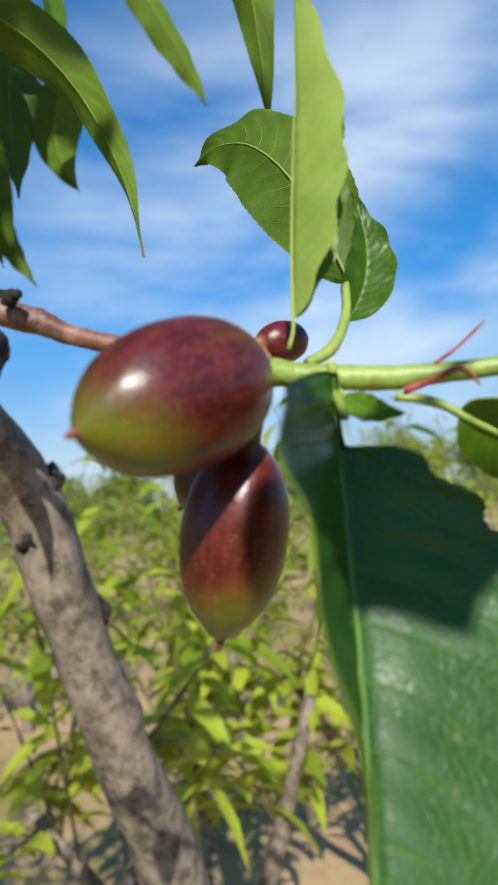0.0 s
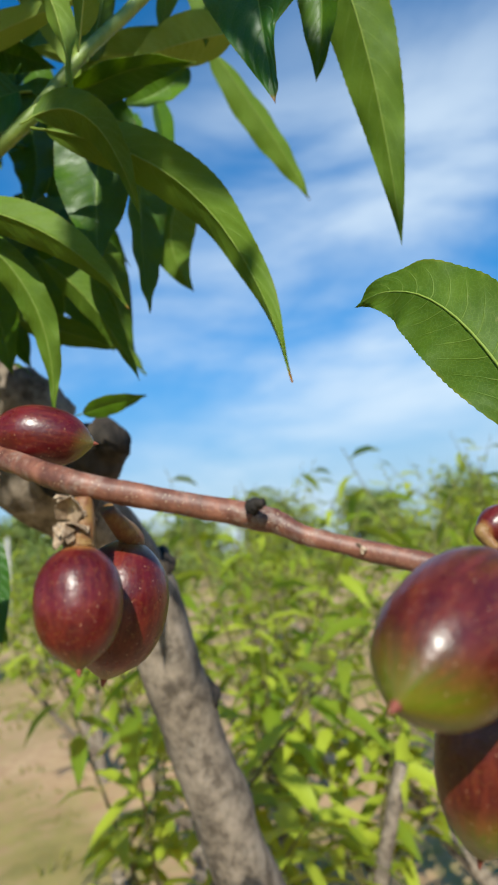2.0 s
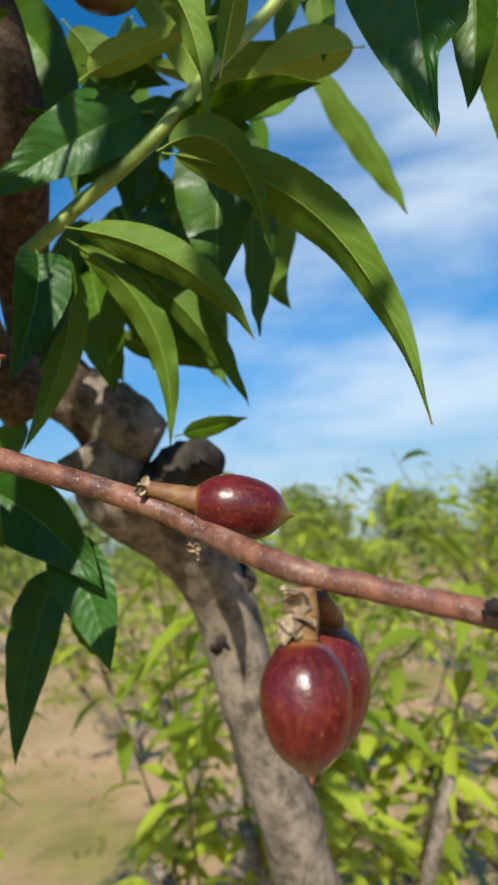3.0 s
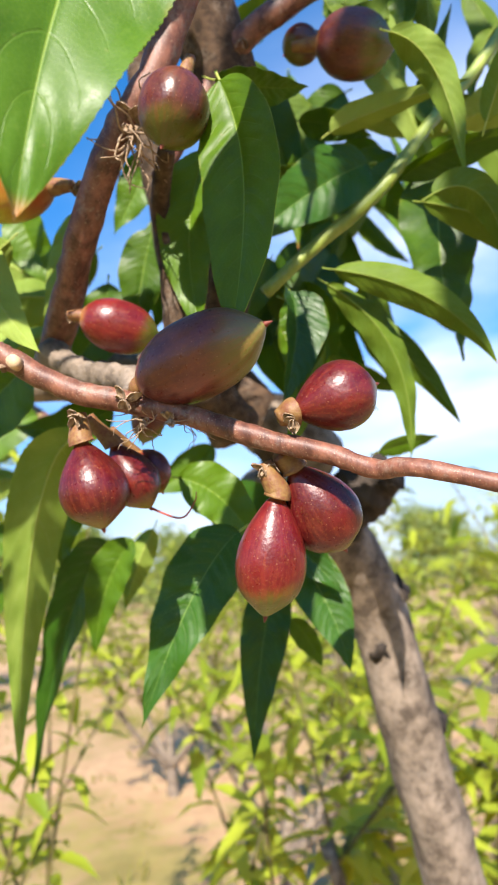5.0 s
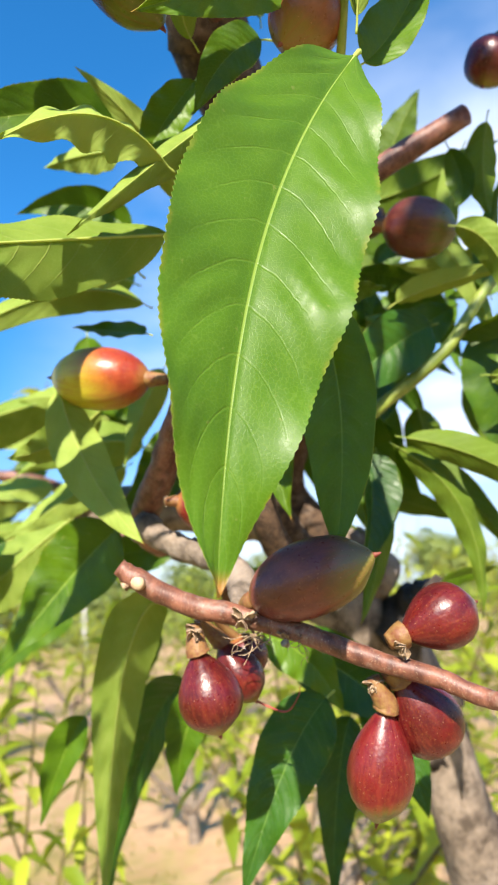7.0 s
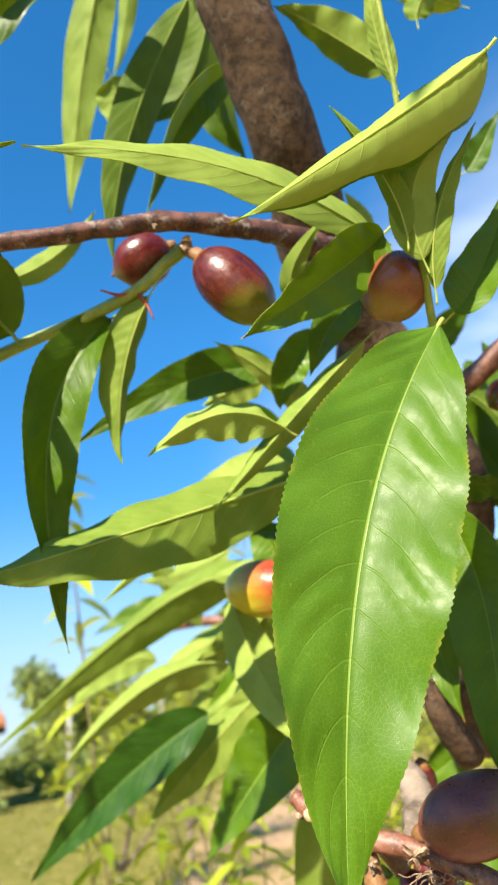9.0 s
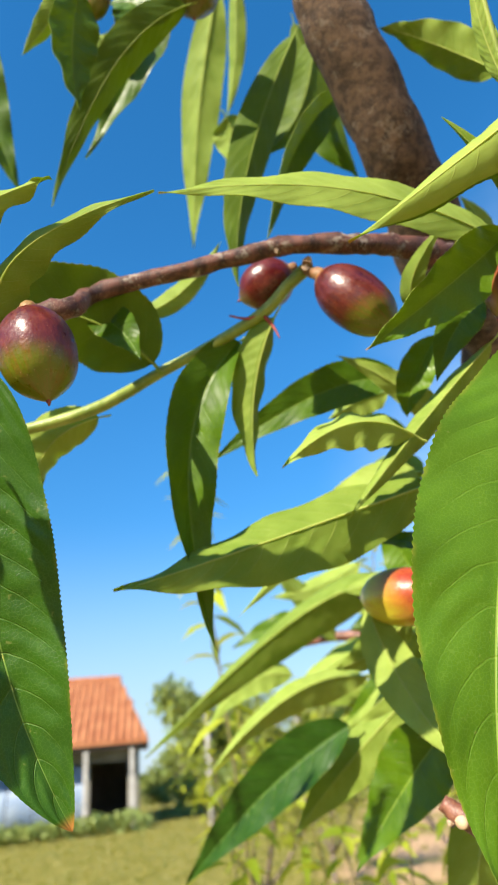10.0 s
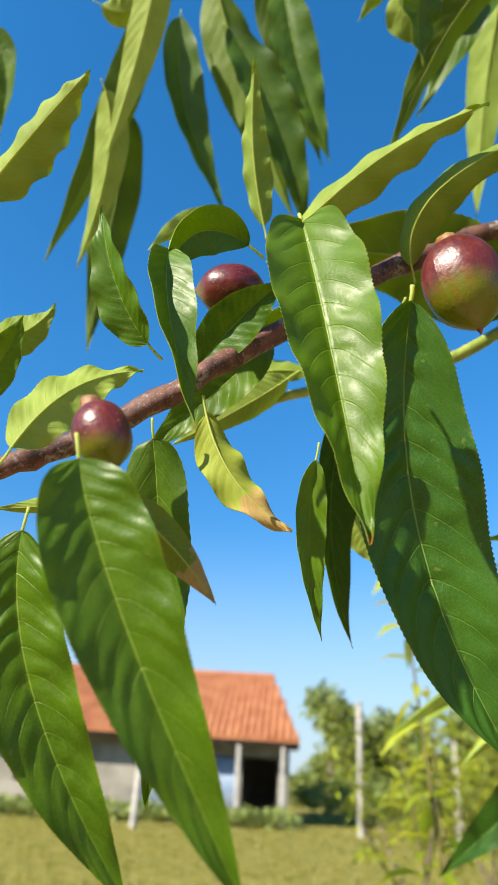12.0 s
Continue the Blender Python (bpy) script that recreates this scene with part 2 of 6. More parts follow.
def skin(name, body, blush, tipc, reach, shady=0.06, soft=0.2):
    """Fruit skin: colour runs along the fruit, broken by noise, with pale specks and faint streaks."""
    k = Mat(name)
    u, v = k.uv()
    rnd = k.node("ObjectInfo").outputs["Random"]
    wob = k.math("MULTIPLY", k.math("SUBTRACT", k.noise(110, 4), 0.5), 0.14)
    s = k.math("ADD", v, wob)
    s = k.math("ADD", s, k.math("MULTIPLY", k.math("COSINE", k.math("MULTIPLY", k.math("ADD", u, k.math("MULTIPLY", rnd, 0.12)), 6.2832)), shady))
    base = k.mix(k.ramp(k.noise(75, 3), 0.35, 0.7), body, blush)
    blot = k.ramp(k.noise(260, 4, 0.65), 0.40, 0.66)
    base = k.mix(k.math("MULTIPLY", blot, 0.28), base, tuple(0.45 * c for c in body[:3]) + (1,))
    col = k.mix(k.ramp(s, reach - 0.06, reach + soft), base, tipc)
    lay = k.node("CombineXYZ", X=k.math("MULTIPLY", u, 46.0), Y=k.math("MULTIPLY", v, 5.0), Z=k.math("MULTIPLY", rnd, 30.0))
    streak = k.ramp(k.noise(1.0, 4, 0.6, lay.outputs[0]), 0.42, 0.68)
    col = k.mix(k.math("MULTIPLY", streak, 0.30), col, k.mix(0.5, blush, rgb(0.34, 0.07, 0.03)))
    mott = k.ramp(k.noise(1100, 3, 0.7), 0.52, 0.72)
    col = k.mix(k.math("MULTIPLY", mott, 0.22), col, rgb(0.30, 0.13, 0.03))
    vo = k.node("TexVoronoi", Scale=560.0, Randomness=1.0)
    k.put(vo.inputs["Vector"], k.obj())
    speck = k.ramp(vo.outputs["Distance"], 0.05, 0.13, 1.0, 0.0)
    col = k.mix(k.math("MULTIPLY", speck, 0.36), col, rgb(0.66, 0.40, 0.24))
    neck = k.ramp(k.math("ADD", v, k.math("MULTIPLY", wob, 0.3)), 0.015, 0.10, 0.9, 0.0)
    col = k.mix(neck, col, rgb(0.32, 0.14, 0.04))
    k.set(Base_Color=col, Roughness=k.ramp(k.noise(420, 3), 0.3, 0.7, 0.27, 0.40))
    k.b.inputs["Specular IOR Level"].default_value = 0.5
    k.b.inputs["Subsurface Weight"].default_value = 0.0
    k.bump(k.math("ADD", k.noise(700, 3), k.math("MULTIPLY", k.noise(150, 2), 1.5)), 0.22, 0.0006)
    return k.m


HALF = skin("half_ripe_skin", rgb(0.055, 0.005, 0.006), rgb(0.105, 0.013, 0.009), rgb(0.095, 0.115, 0.003), 0.70, 0.15)
BLUSH = skin("blushed_green_skin", rgb(0.072, 0.007, 0.007), rgb(0.13, 0.017, 0.010), rgb(0.095, 0.120, 0.003), 0.62, 0.12)
RIPE = skin("ripe_skin", rgb(0.062, 0.003, 0.005), rgb(0.115, 0.006, 0.007), rgb(0.21, 0.19, 0.025), 0.85)
TIPG = skin("red_skin_green_tip", rgb(0.11, 0.005, 0.008), rgb(0.165, 0.010, 0.010), rgb(0.110, 0.160, 0.008), 0.74)
DUSK = skin("dusky_skin", rgb(0.105, 0.022, 0.022), rgb(0.175, 0.050, 0.034), rgb(0.16, 0.15, 0.030), 0.66, 0.14, 0.35)
GREEN = skin("green_brown_skin", rgb(0.075, 0.014, 0.012), rgb(0.10, 0.034, 0.016), rgb(0.10, 0.105, 0.016), 0.66)
YELLOW = skin("yellow_red_skin", rgb(0.26, 0.026, 0.014), rgb(0.38, 0.075, 0.02), rgb(0.46, 0.40, 0.03), 0.22, 0.20, 0.45)
AMBER = skin("amber_brown_skin", rgb(0.16, 0.036, 0.018), rgb(0.24, 0.085, 0.026), rgb(0.22, 0.15, 0.025), 0.72, 0.14)
k = Mat("fruit_stalk")
k.set(Base_Color=k.mix(k.ramp(k.noise(260, 5, 0.7), 0.35, 0.65), rgb(0.24, 0.135, 0.04), rgb(0.17, 0.058, 0.024)), Roughness=0.6)
k.bump(k.noise(420, 4), 0.6, 0.0008)
STALK = k.m


def ground_mat():
    k = Mat("orchard_soil_and_grass")
    o = k.obj()
    big = k.noise(0.35, 5, 0.6)
    small = k.noise(7, 6, 0.7)
    soil = k.mix(k.ramp(small, 0.3, 0.7), rgb(0.37, 0.22, 0.12), rgb(0.53, 0.36, 0.205))
    grass = k.mix(k.ramp(k.noise(3, 5), 0.3, 0.7), rgb(0.13, 0.13, 0.02), rgb(0.26, 0.22, 0.055))
    sx = k.n.new("ShaderNodeSeparateXYZ")
    k.l.new(o, sx.inputs[0])
    # bare soil under the rows, meadow towards the house
    lie = k.math("ADD", sx.outputs[0], k.math("MULTIPLY", sx.outputs[1], 0.05))
    meadow = k.ramp(k.math("SUBTRACT", k.math("MULTIPLY", big, 1.6), k.math("ADD", lie, 1.9)), -0.4, 0.5)
    patch = k.ramp(k.math("ADD", k.math("MULTIPLY", big, 0.7), k.math("MULTIPLY", small, 0.3)), 0.47, 0.57)
    col = k.mix(k.math("MAXIMUM", meadow, k.math("MULTIPLY", patch, 0.75)), soil, grass)
    k.set(Base_Color=col, Roughness=0.95)
    k.b.inputs["Specular IOR Level"].default_value = 0.1
    k.bump(small, 0.4, 0.02)
    return k.m


GROUND = ground_mat()


def crown_mat(name, a, b, lit, share=0.4):
    k = Mat(name)
    r = k.node("NewGeometry").outputs["Random Per Island"]
    col = k.mix(k.ramp(r, 0.1, 0.9), a, b)
    k.set(Base_Color=col, Roughness=0.5)
    k.b.inputs["Specular IOR Level"].default_value = 0.22
    k.bump(k.noise(60, 3), 0.3, 0.003)
    tr = k.node("BsdfTranslucent", Color=k.mix(r, lit, tuple(c * 0.6 for c in lit[:3]) + (1,)))
    ms = k.node("MixShader", Fac=share)
    k.l.new(k.b.outputs[0], ms.inputs[1])
    k.l.new(tr.outputs[0], ms.inputs[2])
    k.l.new(ms.outputs[0], k.n["Material Output"].inputs["Surface"])
    return k.m


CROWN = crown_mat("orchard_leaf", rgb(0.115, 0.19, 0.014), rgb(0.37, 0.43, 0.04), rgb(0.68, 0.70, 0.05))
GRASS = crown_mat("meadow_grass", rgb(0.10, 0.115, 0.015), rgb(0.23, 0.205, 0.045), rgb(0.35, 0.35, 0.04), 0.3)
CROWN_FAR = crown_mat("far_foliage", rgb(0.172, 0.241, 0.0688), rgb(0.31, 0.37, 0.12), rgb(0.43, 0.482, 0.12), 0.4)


def plain(name, a, b, scale, rough=0.8, bump=0.3):
    k = Mat(name)
    n = k.noise(scale, 5)
    k.set(Base_Color=k.mix(k.ramp(n, 0.3, 0.7), a, b), Roughness=rough)
    k.bump(n, bump, 0.01)
    return k.m


TILE = plain("terracotta_tile", rgb(0.30, 0.10, 0.04), rgb(0.42, 0.17, 0.075), 1.3, 0.85)
PLASTER = plain("weathered_plaster", rgb(0.15, 0.145, 0.12), rgb(0.28, 0.265, 0.23), 0.8, 0.9)
DOORBLUE = plain("pale_blue_sheet", rgb(0.164, 0.246, 0.377), rgb(0.295, 0.369, 0.476), 1.5, 0.7)
DARKWOOD = plain("dark_timber", rgb(0.03, 0.025, 0.02), rgb(0.08, 0.06, 0.05), 3, 0.85)
CONCRETE = plain("grey_concrete", rgb(0.279, 0.271, 0.254), rgb(0.426, 0.41, 0.385), 4, 0.9)


# ---- builders ----
def obj(name, bm, mats, parent=None, label=""):
    me = bpy.data.meshes.new(name)
    bm.to_mesh(me)
    bm.free()
    for m in mats if isinstance(mats, (list, tuple)) else [mats]:
        me.materials.append(m)
    ob = new(name, me)
    ob.parent = parent
    if label:
        tagged(ob, label)
    return ob


def part(name, bm, material, parent, label=""):
    return obj(name, bm, material, parent, label)


def from_lists(name, verts, faces, mats, parent, slots=None, uvs=None, smooth=None, place=(0, 0, 0)):
    me = bpy.data.meshes.new(name)
    me.from_pydata(verts, [], faces)
    for m in mats:
        me.materials.append(m)
    if slots is not None:
        me.polygons.foreach_set("material_index", slots)
    me.polygons.foreach_set("use_smooth", [True] * len(faces) if smooth is None else smooth)
    if uvs is not None:
        lay = me.uv_layers.new(name="UVMap")
        idx = np.zeros(len(me.loops), dtype=np.int32)
        me.loops.foreach_get("vertex_index", idx)
        lay.data.foreach_set("uv", np.asarray(uvs, dtype=np.float32)[idx].ravel())
    me.update()
    ob = new(name, me)
    ob.location = place
    ob.parent = parent
    return ob


def smooth_path(pts, per=6):
    """A Catmull-Rom line through pts (any number of values a point)."""
    p = np.array(pts, float)
    p = np.vstack([2 * p[0] - p[1], p, 2 * p[-1] - p[-2]])
    out = []
    for i in range(1, len(p) - 2):
        for s in np.linspace(0, 1, per, endpoint=False):
            a, b, c, d = p[i - 1], p[i], p[i + 1], p[i + 2]
            out.append(0.5 * (2 * b + (c - a) * s + (2 * a - 5 * b + 4 * c - d) * s * s + (3 * b - a - 3 * c + d) * s ** 3))
    out.append(p[-2])
    return np.array(out)


def tube_lists(pts, sides=12, knobs=0.05, seed=0, per=6):
    line = smooth_path(pts, per)
    rng = np.random.default_rng(seed)
    verts, faces = [], []
    ref = None
    for i, q in enumerate(line):
        d = line[min(i + 1, len(line) - 1)][:3] - line[max(i - 1, 0)][:3]
        d /= np.linalg.norm(d) + 1e-12
        if ref is None:
            ref = np.cross(d, (0.3, 0.1, 0.9))
        ref = ref - d * np.dot(ref, d)
        ref /= np.linalg.norm(ref) + 1e-12
        oth = np.cross(d, ref)
        for j in range(sides):
            a = 2 * math.pi * j / sides
            n = noise.noise(Vector(q[:3]) * (0.35 / max(q[3], 1e-4)) + Vector((math.cos(a), math.sin(a), seed)) * 0.8)
            r = q[3] * (1 + knobs * 2 * n + knobs * 0.6 * (rng.random() - 0.5))
            verts.append(tuple(q[:3] + r * (math.cos(a) * ref + math.sin(a) * oth)))
    for i in range(len(line) - 1):
        for j in range(sides):
            a, b = i * sides + j, i * sides + (j + 1) % sides
            faces.append((a, b, b + sides, a + sides))
    faces.append(tuple(range(sides))[::-1])
    faces.append(tuple(range((len(line) - 1) * sides, len(line) * sides)))
    return verts, faces


def tube(name, pts, material, parent, sides=12, knobs=0.05, seed=0, label="", per=6):
    v, f = tube_lists(pts, sides, knobs, seed, per)
    ob = from_lists(name, v, f, [material], parent)
    if label:
        tagged(ob, label)
    return ob


def leaf_half(v, shape=(0.62, 1.12)):
    """Half width of a leaf along its length, 1 at the widest; shape: how fast it opens from the base and closes to the tip."""
    a, b = shape
    peak = (a / (a + b)) ** a * (b / (a + b)) ** b
    return (max(v, 0.0) ** a) * (max(1 - v, 0.0) ** b) / peak


def leaf(base, mid, tip, width, normal, fold, name="leaf", label="", parent=None, rows=72, teeth=True, wave=1.0, bite=None, roll=None, top_face=None, quilt=0.0, under_face=None, shape=(0.62, 1.12), stem=0.006):
    """A leaf with two faces and a thin edge: midrib through base, mid and tip; the upper face looks along normal; fold lifts both halves."""
    rng = random.Random(round(sum(base) * 1e4) + round(tip[2] * 1e4))
    b, m, t = (np.array(x, float) for x in (base, mid, tip))
    ctrl = 2 * m - 0.5 * (b + t)
    n0 = np.array(normal, float)
    half = [0.03, 0.09, 0.17, 0.26, 0.35, 0.44, 0.53, 0.62, 0.71, 0.79, 0.87, 0.94, 1] if rows > 100 else [0.04, 0.16, 0.32, 0.5, 0.68, 0.85, 1] if rows > 40 else [0.05, 0.26, 0.52, 0.78, 1]
    cols = [-x for x in reversed(half)] + half
    nc = len(cols)
    length = np.linalg.norm(m - b) + np.linalg.norm(t - m)
    ph, fq = rng.uniform(0, 6.28), rng.uniform(3.0, 5.5)
    amp = wave * width * rng.uniform(0.02, 0.05)
    lean = rng.uniform(-0.45, 0.45)
    droop = rng.uniform(-0.008, 0.03)
    th = 0.00016
    curl = radians(rng.uniform(-14, 24) if roll is None else roll)
    curl = curl if abs(curl) > 0.02 else 0.02
    fa = radians(fold)
    top, bot, uv = [], [], []
    for i in range(rows + 1):
        v = i / rows
        c = (1 - v) ** 2 * b + 2 * v * (1 - v) * ctrl + v * v * t
        d = 2 * (1 - v) * (ctrl - b) + 2 * v * (t - ctrl)
        d /= np.linalg.norm(d)
        n = n0 - d * np.dot(n0, d)
        n /= np.linalg.norm(n)
        s = np.cross(d, n)
        twist = lean * (v - 0.3)
        n, s = n * math.cos(twist) + s * math.sin(twist), s * math.cos(twist) - n * math.sin(twist)
        w = width * 0.5 * leaf_half(v, shape)
        c = c - n * (droop * length * max(0.0, (v - 0.6) / 0.4) ** 2)
        tooth = (1 + (0.013 if i % 2 else -0.010) * (1 if rows > 40 else 0)) if teeth and 1 < i < rows - 1 else 1
        for u in cols:
            au, sg = abs(u), (1 if u > 0 else -1)
            ww = w * (tooth if au == 1 else 1)
            if bite and sg == bite[0] and bite[1] < v < bite[2]:
                k2 = (v - bite[1]) / (bite[2] - bite[1])
                if bite[1] > 0:
                    ww *= 1 - bite[3] * min(1.0, 1.7 * math.sin(k2 * math.pi))
                else:
                    ww *= 0.03 if k2 < 0.4 else min(1.0, 0.34 + 1.1 * (k2 - 0.4) + 0.05 * math.sin(k2 * 31))
            xa, za = math.sin(curl * au) / curl, (1 - math.cos(curl * au)) / curl
            x = sg * ww * (xa * math.cos(fa) - za * math.sin(fa))
            z = ww * (xa * math.sin(fa) + za * math.cos(fa)) + amp * au * au * math.sin(v * fq * 6.28 + ph + (1.1 if sg > 0 else 0)) - 0.035 * w * math.exp(-(u / 0.14) ** 2)
            bend = 0.022 * noise.noise(Vector((v * 9, u * 3, ph + 7)))
            swell = math.sqrt(math.sin((v - 0.15 * au ** 1.4 + bend) * 6.5 * 6.283) ** 2 + 0.015) - 0.6
            z += (0.04 + quilt * 0.7) * max(0.1, 0.75 + 1.5 * noise.noise(Vector((v * 7, u * 2.2, ph)))) * w * swell * au ** 0.8 * (1 - au) * 3 * (1 if teeth else 0)
            q = c + s * x + n * z
            top.append(q + n * th)
            bot.append(q - n * th)
            uv.append((u, v))
    verts, faces, slots, uvs = [], [], [], []
    verts += [x - b for x in top] + [x - b for x in bot]
    uvs += uv + uv
    nt = len(top)
    for i in range(rows):
        for j in range(nc - 1):
            a = i * nc + j
            faces.append((a, a + 1, a + nc + 1, a + nc))
            slots.append(0)
            faces.append((nt + a, nt + a + nc, nt + a + nc + 1, nt + a + 1))
            slots.append(1)
    # thin edge on vertices of its own
    loop = [i * nc for i in range(rows + 1)] + [i * nc + nc - 1 for i in range(rows, -1, -1)]
    s0 = len(verts)
    for a in loop:
        verts += [verts[a], verts[nt + a]]
        uvs += [uv[a], uv[a]]
    for i in range(len(loop) - 1):
        a = s0 + 2 * i
        faces.append((a, a + 2, a + 3, a + 1))
        slots.append(1)
    # the stalk and the raised midrib under the leaf
    d0 = (ctrl - b) / np.linalg.norm(ctrl - b)
    nb = n0 - d0 * np.dot(n0, d0)
    nb /= np.linalg.norm(nb)
    rp = min(0.0009, max(0.0004, width * 0.018))
    line = [(*(-d0 * stem - nb * 0.22 * stem), rp * 1.15), (*(-d0 * 0.4 * stem - nb * 0.06 * stem), rp)]
    for v in (0.03, 0.2, 0.4, 0.6, 0.8, 0.93):
        c = (1 - v) ** 2 * b + 2 * v * (1 - v) * ctrl + v * v * t - b
        d = 2 * (1 - v) * (ctrl - b) + 2 * v * (t - ctrl)
        d /= np.linalg.norm(d)
        n = n0 - d * np.dot(n0, d)
        n /= np.linalg.norm(n)
        w = width * 0.5 * leaf_half(v, shape)
        c = c - n * (droop * length * max(0.0, (v - 0.6) / 0.4) ** 2)
        line.append((*(c - n * (0.035 * w + rp * (1 - v) * 0.75)), rp * (1 - 0.8 * v)))
    rv, rf = tube_lists(line, 6, 0.02, 1, 3)
    s0 = len(verts)
    verts += [np.array(x) for x in rv]
    uvs += [(0.0, 0.5)] * len(rv)
    faces += [tuple(s0 + a for a in f) for f in rf]
    slots += [1] * len(rf)
    ob = from_lists(name, [tuple(x) for x in verts], faces, [top_face or LEAF_TOP, under_face or LEAF_UNDER], parent or TREE, slots, uvs, None, tuple(base))
    if label:
        tagged(ob, label)
    return ob


FRUIT_LABEL = {
    "half_ripe_skin": "glossy maroon young nectarine with a green tip on a twig",
    "blushed_green_skin": "young nectarine, dark red above and green below, under a branch",
    "ripe_skin": "glossy dark red young nectarine hanging from a twig",
    "red_skin_green_tip": "bright red pear-shaped nectarine with a pointed green tip",
    "dusky_skin": "dull purple nectarine in shade lying along the twig",
    "green_brown_skin": "unripe green-brown nectarine among leaves in shade",
    "amber_brown_skin": "amber-brown half-ripe nectarine behind a green shoot",
    "yellow_red_skin": "yellow nectarine with a red blush on a short stalk",
}


def nectarine(stalk, start, tip, width, material, pear=1.05, label=""):
    """A young nectarine: egg-shaped body with a suture and a pointed tip, on a short fleshy stalk."""
    s, a, t = (np.array(x, float) for x in (stalk, start, tip))
    label = label or FRUIT_LABEL[material.name]
    thing = tagged(new("nectarine"), label, "fruit", "nectarines on the tree")
    thing.location = stalk
    ax = t - a
    length = np.linalg.norm(ax)
    ax /= length
    side = np.array((0.12, 0.1, -1.0))
    side -= ax * np.dot(side, ax)
    side /= np.linalg.norm(side)
    oth = np.cross(ax, side)
    rows, n = 30, 32
    verts, uvs, faces = [], [], []
    seed = (start[0] * 913.0) % 6.28
    for i in range(rows + 1):
        v = i / rows
        v = 0.5 - 0.5 * math.cos(v * math.pi)
        x = min(v / 0.985, 1.0)
        body = (max(0.0, 1 - abs(2 * x ** pear - 1) ** 2.25)) ** 0.56 * (1.04 - 0.16 * x * x)
        if x < 0.62:
            body *= 1 - 1.5 * max(0.0, pear - 1.05) * (1 - x / 0.62) ** 1.4
        # the end runs out into a short cone
        cone = 0.06 + 4.3 * (1 - v)
        body = -math.log(math.exp(-14 * body) + math.exp(-14 * cone)) / 14 if v > 0.6 else body
        body = max(body, 0.10 * min(1.0, (1 - v) / 0.03)) if v > 0.9 else body
        for j in range(n + 1):
            th = 2 * math.pi * j / n
            d = math.atan2(math.sin(th - seed), math.cos(th - seed))
            groove = 1 - 0.045 * math.exp(-(d / 0.22) ** 2) * math.sin(math.pi * min(1, v * 1.05))
            bulge = 1 + 0.025 * math.cos(2 * (th - seed)) + 0.015 * math.sin(3 * th + seed)
            pucker = 1 - 0.07 * math.exp(-((v - 0.9) / 0.06) ** 2) * (0.5 + 0.5 * math.cos(4 * th + seed))
            r = 0.5 * width * body * groove * bulge * pucker
            verts.append(tuple(a - s + ax * (v * length) + r * (math.cos(th) * side + math.sin(th) * oth)))
            uvs.append((j / n, v))
    for i in range(rows):
        for j in range(n):
            q = i * (n + 1) + j
            faces.append((q, q + 1, q + n + 2, q + n + 1))
    from_lists("flesh", verts, faces, [material], thing, None, uvs)
    r0 = width * (0.15 if pear > 1.1 or width < 0.018 else 0.10)
    mid = 0.5 * (s + a) + 0.05 * np.linalg.norm(a - s) * oth
    tube("stalk", [(0, 0, 0, r0 * 0.75), (*(mid - s), r0), (*(a - s), r0 * 1.25), (*(a - s + ax * length * 0.05), r0 * 1.35)], STALK, thing, 10, 0.06, 3, "", 4)
    tube("style", [(*(t - s - ax * length * 0.03), width * 0.045), (*(t - s + ax * length * 0.015), width * 0.022), (*(t - s + ax * length * 0.035 + oth * width * 0.015), width * 0.007)], STYLE, thing, 6, 0.1, 4, "dried red-brown style", 2)
    return thing


def bract(at, size, seed, parent):
    """Dry bud scales where a fruit joins the twig: a few curled flakes round a small knob."""
    rng = random.Random(seed)
    verts, faces = [], []
    for i in range(7):
        d = Vector((rng.uniform(-1, 1), rng.uniform(-1, 1), rng.uniform(-1, 1))).normalized()
        s = d.cross(Vector((0.3, 0.2, 0.9))).normalized()
        up = d.cross(s)
        k = len(verts)
        ln, w = size * rng.uniform(0.6, 1.1), size * rng.uniform(0.35, 0.6)
        for v, ww, lift in ((0.1, 0.7, 0), (0.5, 1.0, 0.12), (0.85, 0.6, 0.35), (1.05, 0.15, 0.6)):
            for u in (-1, 0, 1):
                for h in (0.0, 0.07):
                    verts.append(tuple(d * ln * v + s * u * w * ww + up * (lift * ln * 0.5 + abs(u) * w * 0.35 + h * size)))
        for r in range(3):
            for c in range(2):
                q = k + r * 6 + c * 2
                faces += [(q, q + 2, q + 8, q + 6), (q + 1, q + 7, q + 9, q + 3)]
            faces += [(k + r * 6, k + r * 6 + 6, k + r * 6 + 7, k + r * 6 + 1), (k + r * 6 + 4, k + r * 6 + 5, k + r * 6 + 11, k + r * 6 + 10)]
        faces += [(k + 18, k + 20, k + 21, k + 19), (k + 20, k + 22, k + 23, k + 21)]
    ob = from_lists("bud_scale", verts, faces, [BRACT], parent, None, None, [False] * len(faces), at)
    return ob


